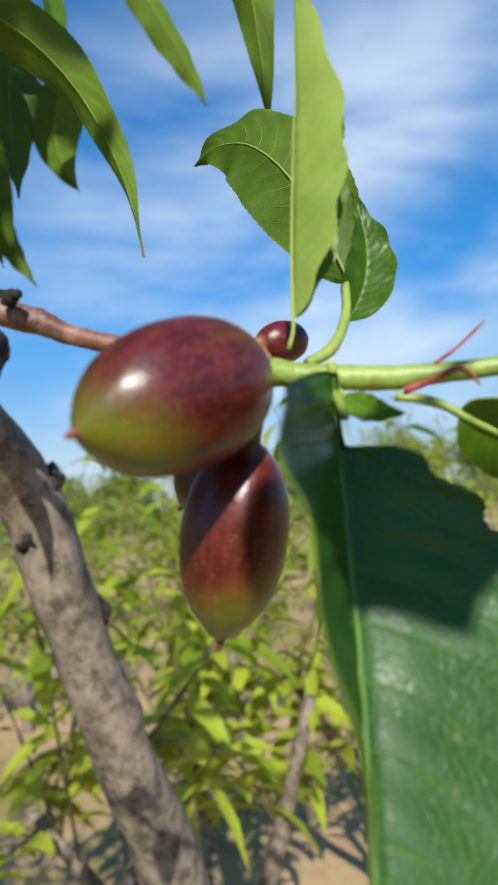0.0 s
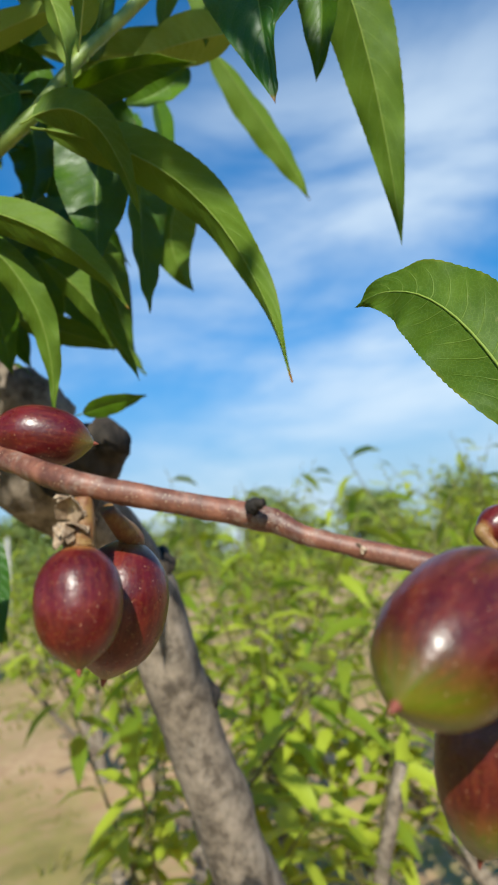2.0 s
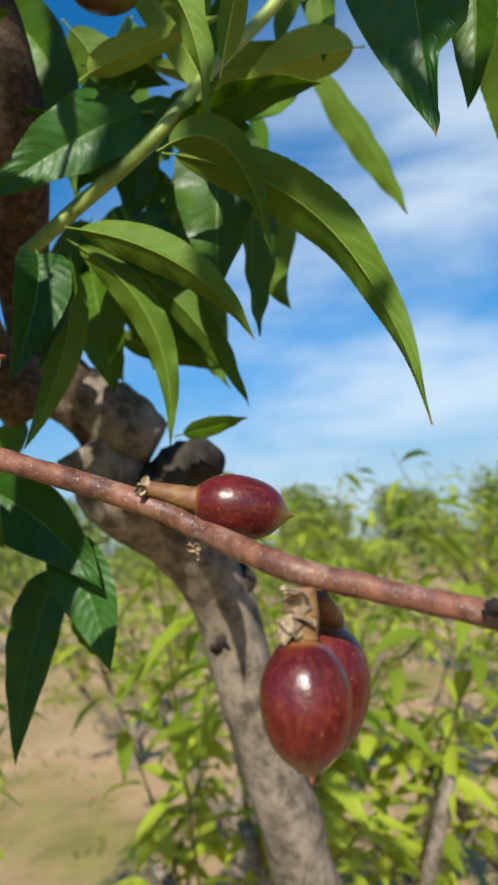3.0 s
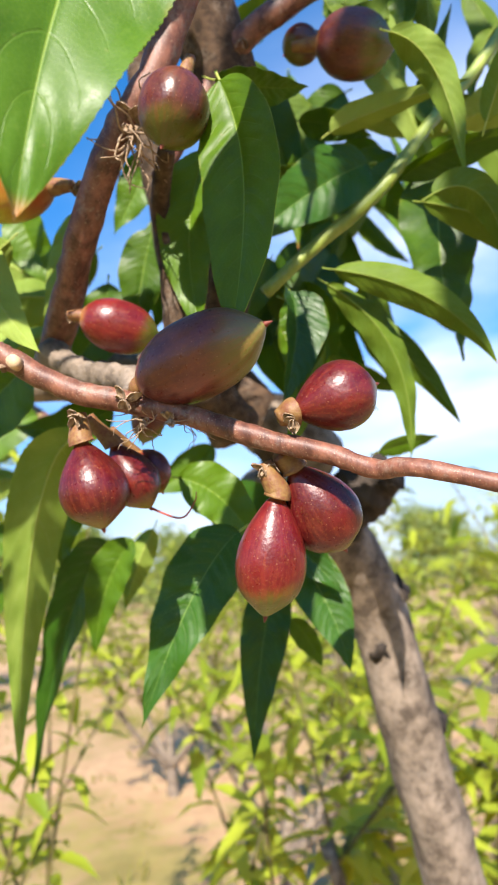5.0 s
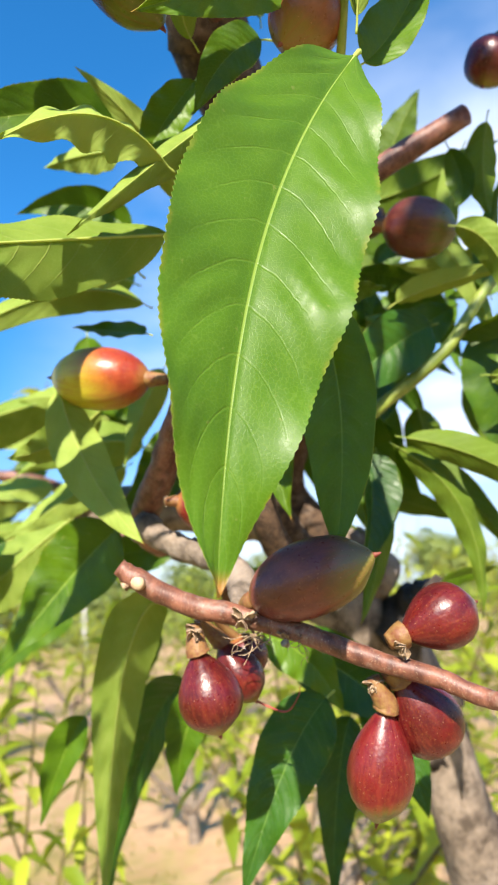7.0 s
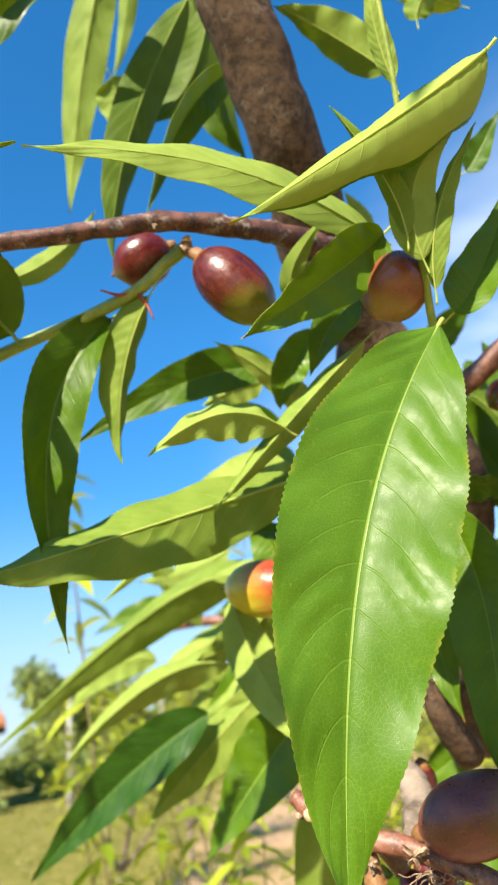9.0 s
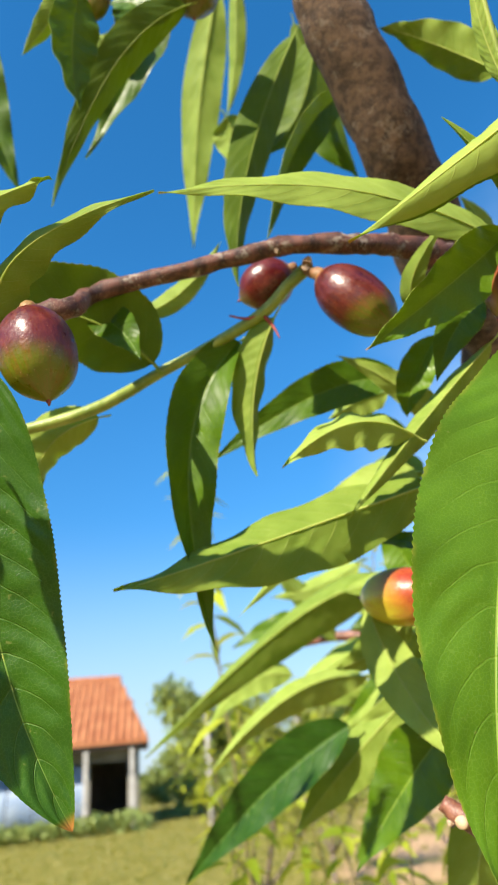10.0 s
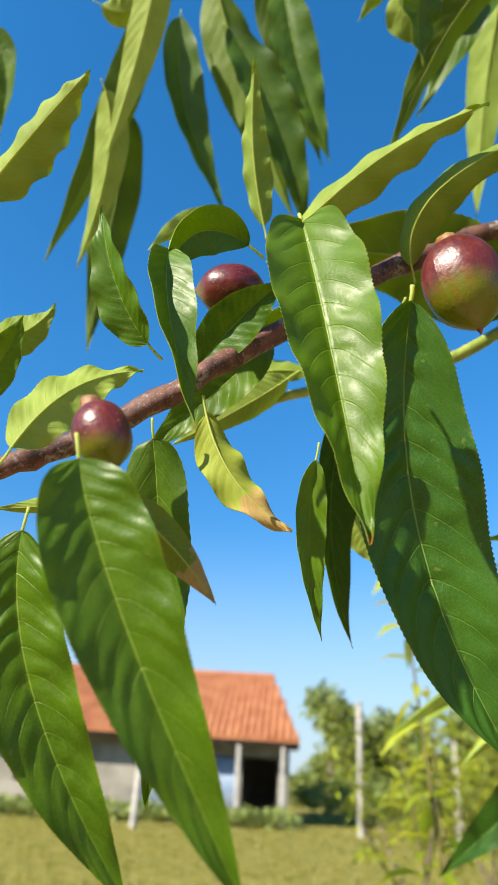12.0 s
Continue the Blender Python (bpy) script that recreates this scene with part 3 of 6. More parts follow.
def fibre_tuft(at, size, count, seed, parent):
    """A tangle of dry curled fibres at a node."""
    rng = random.Random(seed)
    verts, faces = [], []
    for i in range(count):
        d = Vector((rng.uniform(-1, 1), rng.uniform(-1, 1), rng.uniform(-1.2, 0.4))).normalized()
        p, line = Vector((0, 0, 0)), []
        for j in range(6):
            line.append((*p, size * 0.028 * (1 - j * 0.13)))
            d = (d + Vector((rng.uniform(-0.9, 0.9), rng.uniform(-0.9, 0.9), rng.uniform(-0.9, 0.7)))).normalized()
            p = p + d * size * rng.uniform(0.16, 0.34)
        v, f = tube_lists(line, 5, 0.05, i, 3)
        k = len(verts)
        verts += v
        faces += [tuple(k + a for a in q) for q in f]
    return tagged(from_lists("dry_fibre", verts, faces, [BRACT], parent, None, None, None, at), "tangle of dry brown fibres", "", "", "stuff")


# ---- ground ----
def build_ground():
    xs = sorted({round(math.copysign(abs(a) ** 3, a) * 600, 3) for a in np.linspace(-1, 1, 81)})
    verts = [(x, y, 0.05 * noise.noise(Vector((x * 0.3, y * 0.3, 0))) * min(1, (abs(x) + abs(y)) / 6) + 0.012 * noise.noise(Vector((x * 3, y * 3, 2)))) for y in xs for x in xs]
    n = len(xs)
    faces = [(j * n + i, j * n + i + 1, (j + 1) * n + i + 1, (j + 1) * n + i) for j in range(n - 1) for i in range(n - 1)]
    tagged(from_lists("ground", verts, faces, [GROUND], None), "bare reddish soil and dry grass of an orchard", "ground", "", "structure")


build_ground()

# ---- the near tree: trunk, limbs, twigs ----
TREE = tagged(new("nectarine_tree"), "nectarine tree with grey trunk, red-brown twigs and long green leaves", "tree")
tube("twig", [
    (0.0130, 0.2591, 1.6867, 0.0032), (0.0204, 0.2578, 1.6808, 0.0043), (0.0382, 0.2542, 1.6699, 0.0043), (0.0577, 0.2480, 1.6635, 0.0041),
    (0.0805, 0.2349, 1.6538, 0.0039), (0.0997, 0.2241, 1.6437, 0.0038), (0.1179, 0.2132, 1.6361, 0.0035), (0.1299, 0.2033, 1.6286, 0.0032),
    (0.1373, 0.1900, 1.6264, 0.0030), (0.1695, 0.1637, 1.6114, 0.0027), (0.1825, 0.1575, 1.6036, 0.0026), (0.1940, 0.1381, 1.5948, 0.0026),
    (0.2084, 0.1321, 1.5896, 0.0025), (0.2329, 0.1241, 1.5819, 0.0027), (0.2391, 0.1193, 1.5777, 0.0021), (0.2505, 0.1117, 1.5726, 0.0021),
    (0.2641, 0.1020, 1.5670, 0.0024), (0.2723, 0.0958, 1.5645, 0.0028),
], TWIG, TREE, 14, 0.08, 1, "red-brown fruiting twig")
tube("shoot", [
    (0.2723, 0.0958, 1.5645, 0.0028), (0.2769, 0.0903, 1.5625, 0.0024), (0.2880, 0.0815, 1.5601, 0.0023), (0.2975, 0.0745, 1.5597, 0.0019),
    (0.3103, 0.0635, 1.5595, 0.0016), (0.3278, 0.0501, 1.5590, 0.0012),
], SHOOT, TREE, 12, 0.05, 2, "fresh green shoot")
tube("trunk", [
    (0.1876, 0.4646, 1.6772, 0.0246), (0.2053, 0.4698, 1.6493, 0.0280), (0.2480, 0.4930, 1.6160, 0.0272), (0.2930, 0.5280, 1.5600, 0.0262),
    (0.3186, 0.5490, 1.4800, 0.0258), (0.3404, 0.5661, 1.4100, 0.0262), (0.3623, 0.5842, 1.3400, 0.0270),
    (0.4383, 0.6528, 1.1000, 0.034), (0.47, 0.69, 0.6, 0.040), (0.48, 0.70, 0.15, 0.050), (0.48, 0.70, -0.05, 0.065),
], TRUNK, TREE, 22, 0.1, 3, "grey bark trunk with dark knots")
tube("pruning_stub", [
    (0.2326, 0.4590, 1.6351, 0.0238), (0.2450, 0.4421, 1.6484, 0.0213), (0.2531, 0.4277, 1.6558, 0.0182), (0.2606, 0.4142, 1.6591, 0.0111),
], CHAR, TREE, 16, 0.2, 4, "blackened pruning stub")
tube("limb", [
    (0.2332, 0.4515, 1.6739, 0.0158), (0.2144, 0.4550, 1.6850, 0.0238), (0.1805, 0.4607, 1.7089, 0.0218), (0.1313, 0.4654, 1.7342, 0.0204),
    (0.0760, 0.4699, 1.7427, 0.0184), (0.0050, 0.4803, 1.7446, 0.0172),
], TRUNK, TREE, 18, 0.1, 5, "")
tube("limb", [
    (0.1503, 0.4205, 1.6928, 0.0184), (0.1271, 0.4014, 1.7187, 0.0146), (0.1095, 0.3742, 1.7755, 0.0118), (0.0947, 0.3460, 1.8323, 0.0112),
    (0.0862, 0.3237, 1.9025, 0.0116), (0.0941, 0.3008, 1.9488, 0.0119),
], LIMB, TREE, 16, 0.08, 6, "")
tube("limb", [
    (0.0695, 0.2589, 1.9451, 0.0208), (0.0610, 0.2221, 1.9738, 0.0197), (0.0492, 0.1857, 2.0013, 0.0180), (0.0362, 0.1578, 2.0339, 0.0175),
    (0.0298, 0.1386, 2.0611, 0.0167), (0.0281, 0.1107, 2.1189, 0.0161),
], LIMB, TREE, 20, 0.07, 7, "thick brown limb")
tube("limb", [
    (0.1991, 0.4605, 1.6803, 0.0182), (0.1762, 0.4555, 1.7156, 0.0172), (0.1515, 0.4446, 1.7561, 0.0169), (0.1407, 0.3384, 1.8263, 0.0174),
    (0.1169, 0.3047, 1.8924, 0.0181), (0.0880, 0.2784, 1.9306, 0.0199), (0.0705, 0.2561, 1.9511, 0.0201),
], LIMB, TREE, 18, 0.08, 8, "")
tube("branch", [
    (0.0978, 0.2374, 1.8598, 0.0067), (0.0854, 0.2472, 1.8316, 0.0067), (0.0743, 0.2567, 1.8034, 0.0074), (0.0618, 0.2693, 1.7883, 0.0071),
    (0.0493, 0.2900, 1.7602, 0.0068), (0.0419, 0.3188, 1.7363, 0.0078), (0.0352, 0.3521, 1.7153, 0.0078), (0.0479, 0.3663, 1.7040, 0.0075),
], TWIG, TREE, 14, 0.09, 9, "red-brown branch")
tube("spur", [
    (0.0306, 0.3362, 1.7131, 0.0077), (0.0486, 0.3222, 1.6990, 0.0057), (0.0646, 0.3027, 1.6893, 0.0066), (0.0701, 0.2869, 1.6782, 0.0068),
    (0.0579, 0.2525, 1.6666, 0.0034),
], TRUNK, TREE, 12, 0.22, 10, "rough grey spur")
tube("branch", [
    (0.0816, 0.2630, 1.7797, 0.0039), (0.0840, 0.2956, 1.7736, 0.0049), (0.0889, 0.3046, 1.7470, 0.0058), (0.0939, 0.3154, 1.7109, 0.0071),
    (0.1094, 0.3363, 1.6877, 0.0088),
], LIMB, TREE, 12, 0.05, 11, "")
tube("branch", [
    (0.0871, 0.3124, 1.7991, 0.0041), (0.1132, 0.3150, 1.8489, 0.0056), (0.1329, 0.2976, 1.8754, 0.0068), (0.1526, 0.2853, 1.8879, 0.0067),
    (0.1723, 0.2743, 1.8994, 0.0067), (0.2163, 0.2550, 1.9226, 0.0061),
], TWIG, TREE, 12, 0.05, 12, "")
tube("shoot", [
    (0.1474, 0.3349, 1.7500, 0.0038), (0.1727, 0.3222, 1.7715, 0.0038), (0.2066, 0.3001, 1.7972, 0.0037), (0.2336, 0.2903, 1.8308, 0.0033),
    (0.2665, 0.2832, 1.8671, 0.0034), (0.2930, 0.2734, 1.9013, 0.0039), (0.3201, 0.2623, 1.9429, 0.0032),
], SHOOT, TREE, 12, 0.05, 13, "green leafy shoot")
tube("branch", [
    (0.0664, 0.2196, 1.9337, 0.0090), (0.0426, 0.1969, 1.9305, 0.0054), (0.0179, 0.1824, 1.9266, 0.0046), (-0.0133, 0.1724, 1.9260, 0.0045),
    (-0.0566, 0.1625, 1.9160, 0.0041), (-0.0993, 0.1528, 1.9061, 0.0040), (-0.0957, 0.1281, 1.8795, 0.0042), (-0.1210, 0.1139, 1.8649, 0.0043),
    (-0.1680, 0.0748, 1.8081, 0.0037), (-0.1814, 0.0645, 1.7919, 0.0036), (-0.2043, 0.0554, 1.7762, 0.0037), (-0.2216, 0.0418, 1.7621, 0.0035),
    (-0.2485, 0.0296, 1.7482, 0.0032),
], DARKTWIG, TREE, 18, 0.2, 14, "dark red branch")
tube("shoot", [
    (-0.0040, 0.1866, 1.9211, 0.0033), (-0.0146, 0.1880, 1.9140, 0.0030), (-0.0285, 0.1908, 1.9037, 0.0030), (-0.0559, 0.1926, 1.8929, 0.0027),
    (-0.0817, 0.1942, 1.8853, 0.0027), (-0.1122, 0.1834, 1.8649, 0.0030), (-0.1480, 0.1765, 1.8569, 0.0027), (-0.1830, 0.1639, 1.8492, 0.0024),
    (-0.2212, 0.1574, 1.8390, 0.0022),
], SHOOT, TREE, 10, 0.05, 15, "pale green shoot")
tube("shoot", [
    (0.0953, 0.1777, 1.8522, 0.0017), (0.0916, 0.1585, 1.8730, 0.0017), (0.0894, 0.1417, 1.9029, 0.0014), (0.0882, 0.1257, 1.9360, 0.0012),
    (0.0864, 0.1145, 1.9589, 0.0011), (0.0845, 0.1003, 1.9880, 0.0009),
], SHOOT, TREE, 10, 0.05, 16, "")
tube("branch", [
    (0.0818, 0.7821, 1.7429, 0.0088), (0.0141, 0.8693, 1.8268, 0.0081), (-0.0695, 0.8849, 1.8594, 0.0071), (-0.1702, 0.9131, 1.8579, 0.0050),
    (-0.2232, 0.9210, 1.8560, 0.0034),
], TWIG, TREE, 10, 0.05, 17, "")
tube("petiole", [
    (0.2887, 0.0803, 1.5565, 0.0009), (0.2942, 0.0764, 1.5546, 0.0009), (0.2989, 0.0732, 1.5508, 0.0008), (0.3040, 0.0698, 1.5468, 0.0006),
], SHOOT, TREE, 8, 0.05, 18, "")
tube("petiole", [
    (0.2776, 0.0910, 1.5649, 0.0011), (0.2844, 0.0916, 1.5685, 0.0012), (0.2935, 0.0983, 1.5772, 0.0011), (0.2982, 0.1029, 1.5866, 0.0009),
], SHOOT, TREE, 8, 0.05, 19, "")
tube("petiole", [
    (0.2774, 0.0860, 1.5590, 0.0012), (0.2762, 0.0812, 1.5570, 0.0010), (0.2751, 0.0777, 1.5525, 0.0008),
], SHOOT, TREE, 8, 0.05, 20, "")
tube("stipule", [
    (0.2894, 0.0787, 1.5572, 0.0007), (0.2928, 0.0757, 1.5582, 0.0006), (0.2971, 0.0721, 1.5599, 0.0004), (0.3000, 0.0708, 1.5567, 0.0002),
], STIPULE, TREE, 6, 0.05, 21, "thin red stipule")
tube("stipule", [
    (0.2946, 0.0755, 1.5614, 0.0004), (0.2983, 0.0733, 1.5640, 0.0003), (0.3029, 0.0704, 1.5682, 0.0002),
], STIPULE, TREE, 6, 0.05, 22, "thin red stipule")
tube("stipule", [
    (-0.0254, 0.1898, 1.9040, 0.0011), (-0.0349, 0.1883, 1.9008, 0.0008), (-0.0436, 0.1847, 1.9022, 0.0004),
], STIPULE, TREE, 6, 0.05, 23, "thin red stipule")
tube("stipule", [
    (-0.0276, 0.1904, 1.9023, 0.0011), (-0.0237, 0.1919, 1.8952, 0.0007), (-0.0216, 0.1929, 1.8889, 0.0003),
], STIPULE, TREE, 6, 0.05, 24, "thin red stipule")
tube("dry_tendril", [
    (0.0624, 0.2796, 1.6322, 0.0005), (0.0730, 0.2754, 1.6254, 0.0005), (0.0802, 0.2713, 1.6229, 0.0004), (0.0845, 0.2677, 1.6286, 0.0003),
    (0.0852, 0.2667, 1.6323, 0.0002),
], STIPULE, TREE, 5, 0.05, 25, "dry curled tendril")
tube("bud", [
    (0.2285, 0.1205, 1.5838, 0.0016), (0.2292, 0.1190, 1.5847, 0.0015), (0.2304, 0.1173, 1.5848, 0.0009),
], CHAR, TREE, 8, 0.25, 26, "blackened dry bud")
tube("petiole", [
    (0.0903, 0.1548, 1.8430, 0.0008), (0.0920, 0.1625, 1.8462, 0.0009), (0.0938, 0.1705, 1.8495, 0.0010), (0.0953, 0.1777, 1.8522, 0.0011),
], SHOOT, TREE, 8, 0.05, 27, "")
# knots on the trunk
for a, b, r in (((0.3050, 0.5220, 1.5730), (0.3210, 0.5165, 1.5740), 0.008), ((0.2945, 0.5290, 1.5300), (0.2890, 0.5150, 1.5310), 0.009), ((0.3420, 0.5480, 1.4600), (0.3560, 0.5430, 1.4620), 0.008)):
    mid = [(p + q) / 2 for p, q in zip(a, b)]
    tube("knot", [(*a, r * 1.6), (*mid, r * 1.5), (*b, r * 0.3)], CHAR, TREE, 14, 0.35, 7, "dark knot", 3)
# pale cut end of the twig
tube("cut_end", [(*(0.0203, 0.2549, 1.6794), 0.0026), (*(0.0186, 0.2507, 1.6795), 0.0024)], WOOD_CUT, TREE, 12, 0.05, 8, "pale cut wood", 2)
# dry bud scales at the nodes
for i, (place, size) in enumerate((
    ((0.1966, 0.1349, 1.5895), 0.0044),
    ((0.1940, 0.1356, 1.5858), 0.0056),
    ((0.1705, 0.1586, 1.6140), 0.0022),
    ((0.1007, 0.2299, 1.6349), 0.0040),
    ((0.0405, 0.2554, 1.6602), 0.0042),
    ((0.0563, 0.2411, 1.6625), 0.0046),
    ((0.1071, 0.2131, 1.6478), 0.0036),
    ((0.0711, 0.2358, 1.6541), 0.0036),
    ((0.0681, 0.2616, 1.7893), 0.0085),
    ((0.0428, 0.3053, 1.7219), 0.0040),
    ((0.0160, 0.2592, 1.6812), 0.0040),
    ((-0.0033, 0.1806, 1.9175), 0.0050),
    ((-0.0146, 0.1711, 1.9237), 0.0035),
    ((0.2483, 0.1113, 1.5740), 0.0016),
    ((0.1809, 0.1577, 1.5992), 0.0020),
    ((0.0441, 0.2922, 1.7771), 0.0040),
    ((0.1319, 0.2952, 1.8731), 0.0060),
)):
    bract(place, size * 1.1, 100 + i, TREE)
fibre_tuft((0.0681, 0.2600, 1.7850), 0.022, 26, 1, TREE)
fibre_tuft((0.0620, 0.2460, 1.6560), 0.012, 16, 2, TREE)
fibre_tuft((0.0780, 0.2360, 1.6530), 0.009, 12, 3, TREE)
# the crown goes on overhead, out of view: a branch from the limb with hanging leaves, added to shade those below
OVER = [(0.028, 0.105, 2.13, 0.016), (0.02, 0.0, 2.26, 0.013), (0.0, -0.16, 2.32, 0.010), (-0.04, -0.32, 2.34, 0.006), (-0.08, -0.48, 2.32, 0.004)]
tube("branch", OVER, LIMB, TREE, 10, 0.06, 31)
OVER2 = [(0.0, -0.15, 2.315, 0.006), (0.03, -0.20, 2.22, 0.005), (0.07, -0.25, 2.12, 0.004), (0.12, -0.29, 2.03, 0.002)]
tube("branch", OVER2, TWIG, TREE, 8, 0.06, 32)
# unseen shoot and broad leaf, added only to throw shade on the bitten leaf
SHADE_SHOOT = [(0.035, -0.21, 2.20, 0.004), (0.13, -0.20, 2.0, 0.003), (0.212, -0.19, 1.80, 0.002), (0.178, -0.165, 1.735, 0.0015)]
tube("shoot", SHADE_SHOOT, SHOOT, TREE, 8, 0.06, 33)
leaf((0.178, -0.158, 1.735), (0.178, -0.159, 1.715), (0.182, -0.162, 1.69), 0.056, (-0.33, -0.75, 0.57), 10, rows=24)
rng = random.Random(5)
for line, count in ((OVER[2:], 9), (OVER2, 6)):
    path = smooth_path(line, 8)
    for i in range(count):
        p = path[int((i + 0.5) / count * (len(path) - 1))][:3]
        a = i * 2.4 + rng.uniform(-0.4, 0.4)
        d = Vector((math.cos(a), 0.5 * math.sin(a) - 0.25, rng.uniform(-1.1, -0.2))).normalized()
        n = Vector((rng.uniform(-0.4, 0.4), rng.uniform(-0.9, 0.0), 0.8))
        n = (n - d * n.dot(d)).normalized()
        ln = rng.uniform(0.10, 0.145)
        b0 = Vector(p) + d * 0.012
        leaf(tuple(b0), tuple(b0 + d * ln * 0.5 + n * ln * 0.05), tuple(b0 + d * ln), ln * rng.uniform(0.24, 0.32), tuple(n), 14, rows=16, teeth=False)


# ---- leaves of the near tree ----
leaf((0.2758, 0.0908, 1.5738), (0.2773, 0.0875, 1.6010), (0.2784, 0.0800, 1.6343), 0.0200, (0.736, -0.678, 0.05), 60, roll=16, wave=0.7, shape=(0.85, 0.85))
leaf((0.3175, 0.1260, 1.5961), (0.3072, 0.1460, 1.6420), (0.2998, 0.1785, 1.6537), 0.0303, (0.78, 0.60, -0.18), 12, under_face=UNDER_SHADED)
leaf((0.2976, 0.1035, 1.5776), (0.3053, 0.1034, 1.5919), (0.3057, 0.1065, 1.6099), 0.0140, (-0.28, -0.95, 0.16), 25, under_face=UNDER_SHADED)
leaf((0.2762, 0.0813, 1.5608), (0.2672, 0.0700, 1.5170), (0.2440, 0.0420, 1.4620), 0.0660, (0.12, -0.97, 0.20), 32, shape=(0.62, 0.95), wave=0.6, bite=(-1, 0.0, 0.42, 0.9), stem=0.002, rows=160, roll=8, top_face=LEAF_OLD)
leaf((0.2795, 0.0828, 1.5573), (0.2817, 0.0786, 1.5537), (0.2849, 0.0736, 1.5524), 0.0053, (-0.67, -0.61, 0.42), 10)
leaf((0.2974, 0.0738, 1.5524), (0.3065, 0.0687, 1.5440), (0.3180, 0.0632, 1.5267), 0.0156, (-0.80, -0.33, -0.51), 20)
leaf((0.2110, 0.2700, 1.7720), (0.2756, 0.2556, 1.7369), (0.2982, 0.2272, 1.6407), 0.0268, (0.82, 0.51, 0.26), 12, under_face=UNDER_SHADED)
leaf((0.1706, 0.2946, 1.7455), (0.2123, 0.2766, 1.7234), (0.2440, 0.2748, 1.6902), 0.0217, (0.70, 0.68, 0.21), 20, under_face=UNDER_SHADED)
leaf((0.2464, 0.2985, 1.8169), (0.2383, 0.2982, 1.7686), (0.2354, 0.2961, 1.7201), 0.0444, (-0.45, -0.89, 0.07), 12, under_face=UNDER_SHADED)
leaf((0.2703, 0.3229, 1.8104), (0.2675, 0.3320, 1.7590), (0.2688, 0.3335, 1.7119), 0.0293, (0.39, -0.92, -0.10), 20, under_face=UNDER_SHADED)
leaf((0.1712, 0.3056, 1.7427), (0.2041, 0.3035, 1.7038), (0.2112, 0.3137, 1.6482), 0.0193, (0.44, 0.90, -0.02), 22, under_face=UNDER_SHADED, wave=2)
leaf((0.2173, 0.3723, 1.7583), (0.2412, 0.3508, 1.7213), (0.2586, 0.3303, 1.6718), 0.0210, (0.52, 0.77, 0.37), 20, under_face=UNDER_SHADED)
leaf((0.2187, 0.2998, 1.8055), (0.2527, 0.2799, 1.8176), (0.2847, 0.2629, 1.8155), 0.0223, (-0.10, -0.42, -0.90), 20)
leaf((0.1945, 0.2955, 1.8908), (0.2271, 0.2945, 1.8455), (0.2454, 0.3038, 1.8035), 0.0194, (0.49, 0.87, -0.07), 20)
leaf((0.2372, 0.2890, 1.8306), (0.2469, 0.2908, 1.8653), (0.2573, 0.2801, 1.9091), 0.0212, (-0.23, 0.96, 0.17), 25, under_face=UNDER_SHADED)
leaf((0.3513, 0.3983, 1.9535), (0.3934, 0.3983, 1.8874), (0.4222, 0.4009, 1.8369), 0.0279, (0.14, 0.98, 0.11), 20, under_face=UNDER_SHADED)
leaf((0.2724, 0.1769, 1.8472), (0.2788, 0.1825, 1.7962), (0.2830, 0.1851, 1.7345), 0.0516, (-0.70, -0.70, -0.12), 10, bite=(-1, 0.72, 0.97, 0.6), rows=160, top_face=LEAF_OLD, under_face=UNDER_SHADED)
leaf((0.3258, 0.2065, 1.8610), (0.3461, 0.2095, 1.7936), (0.3631, 0.2276, 1.7057), 0.0319, (0.72, 0.65, 0.26), 14, under_face=UNDER_SHADED)
leaf((0.3135, 0.1864, 1.8494), (0.3159, 0.1936, 1.7976), (0.3118, 0.2007, 1.7613), 0.0220, (-0.89, -0.45, -0.06), 20, under_face=UNDER_SHADED)
leaf((0.3233, 0.2942, 1.8687), (0.2922, 0.3064, 1.8646), (0.2652, 0.3178, 1.8555), 0.0296, (0.09, 0.65, 0.76), 15)
leaf((0.1843, 0.3454, 1.8713), (0.2055, 0.3383, 1.8664), (0.2267, 0.3320, 1.8564), 0.0217, (-0.42, -0.50, -0.76), 15)
leaf((0.2040, 0.3036, 1.8158), (0.1709, 0.3079, 1.7983), (0.1283, 0.3179, 1.7661), 0.0378, (-0.14, -0.99, -0.07), 15, top_face=LEAF_OLD, under_face=UNDER_SHADED)
leaf((0.1531, 0.3126, 1.7410), (0.1514, 0.3066, 1.7141), (0.1392, 0.3064, 1.6756), 0.0313, (0.25, -0.97, 0.04), 25, top_face=LEAF_OLD, under_face=UNDER_SHADED)
leaf((0.1694, 0.3279, 1.7423), (0.1641, 0.3262, 1.6964), (0.1452, 0.3297, 1.6503), 0.0193, (0.14, 0.99, -0.02), 20, under_face=UNDER_SHADED)
leaf((0.1848, 0.3832, 1.7660), (0.1913, 0.3865, 1.7294), (0.1978, 0.3898, 1.6928), 0.0343, (-0.30, -0.94, -0.14), 12, under_face=UNDER_SHADED)
leaf((0.2035, 0.4132, 1.7364), (0.2346, 0.4035, 1.7246), (0.2658, 0.3940, 1.7109), 0.0199, (0.42, 0.79, 0.44), 15, under_face=UNDER_SHADED)
leaf((0.1259, 0.3606, 1.9131), (0.1643, 0.3435, 1.8623), (0.1724, 0.3420, 1.7830), 0.0406, (-0.60, -0.79, -0.10), 15, under_face=UNDER_SHADED)
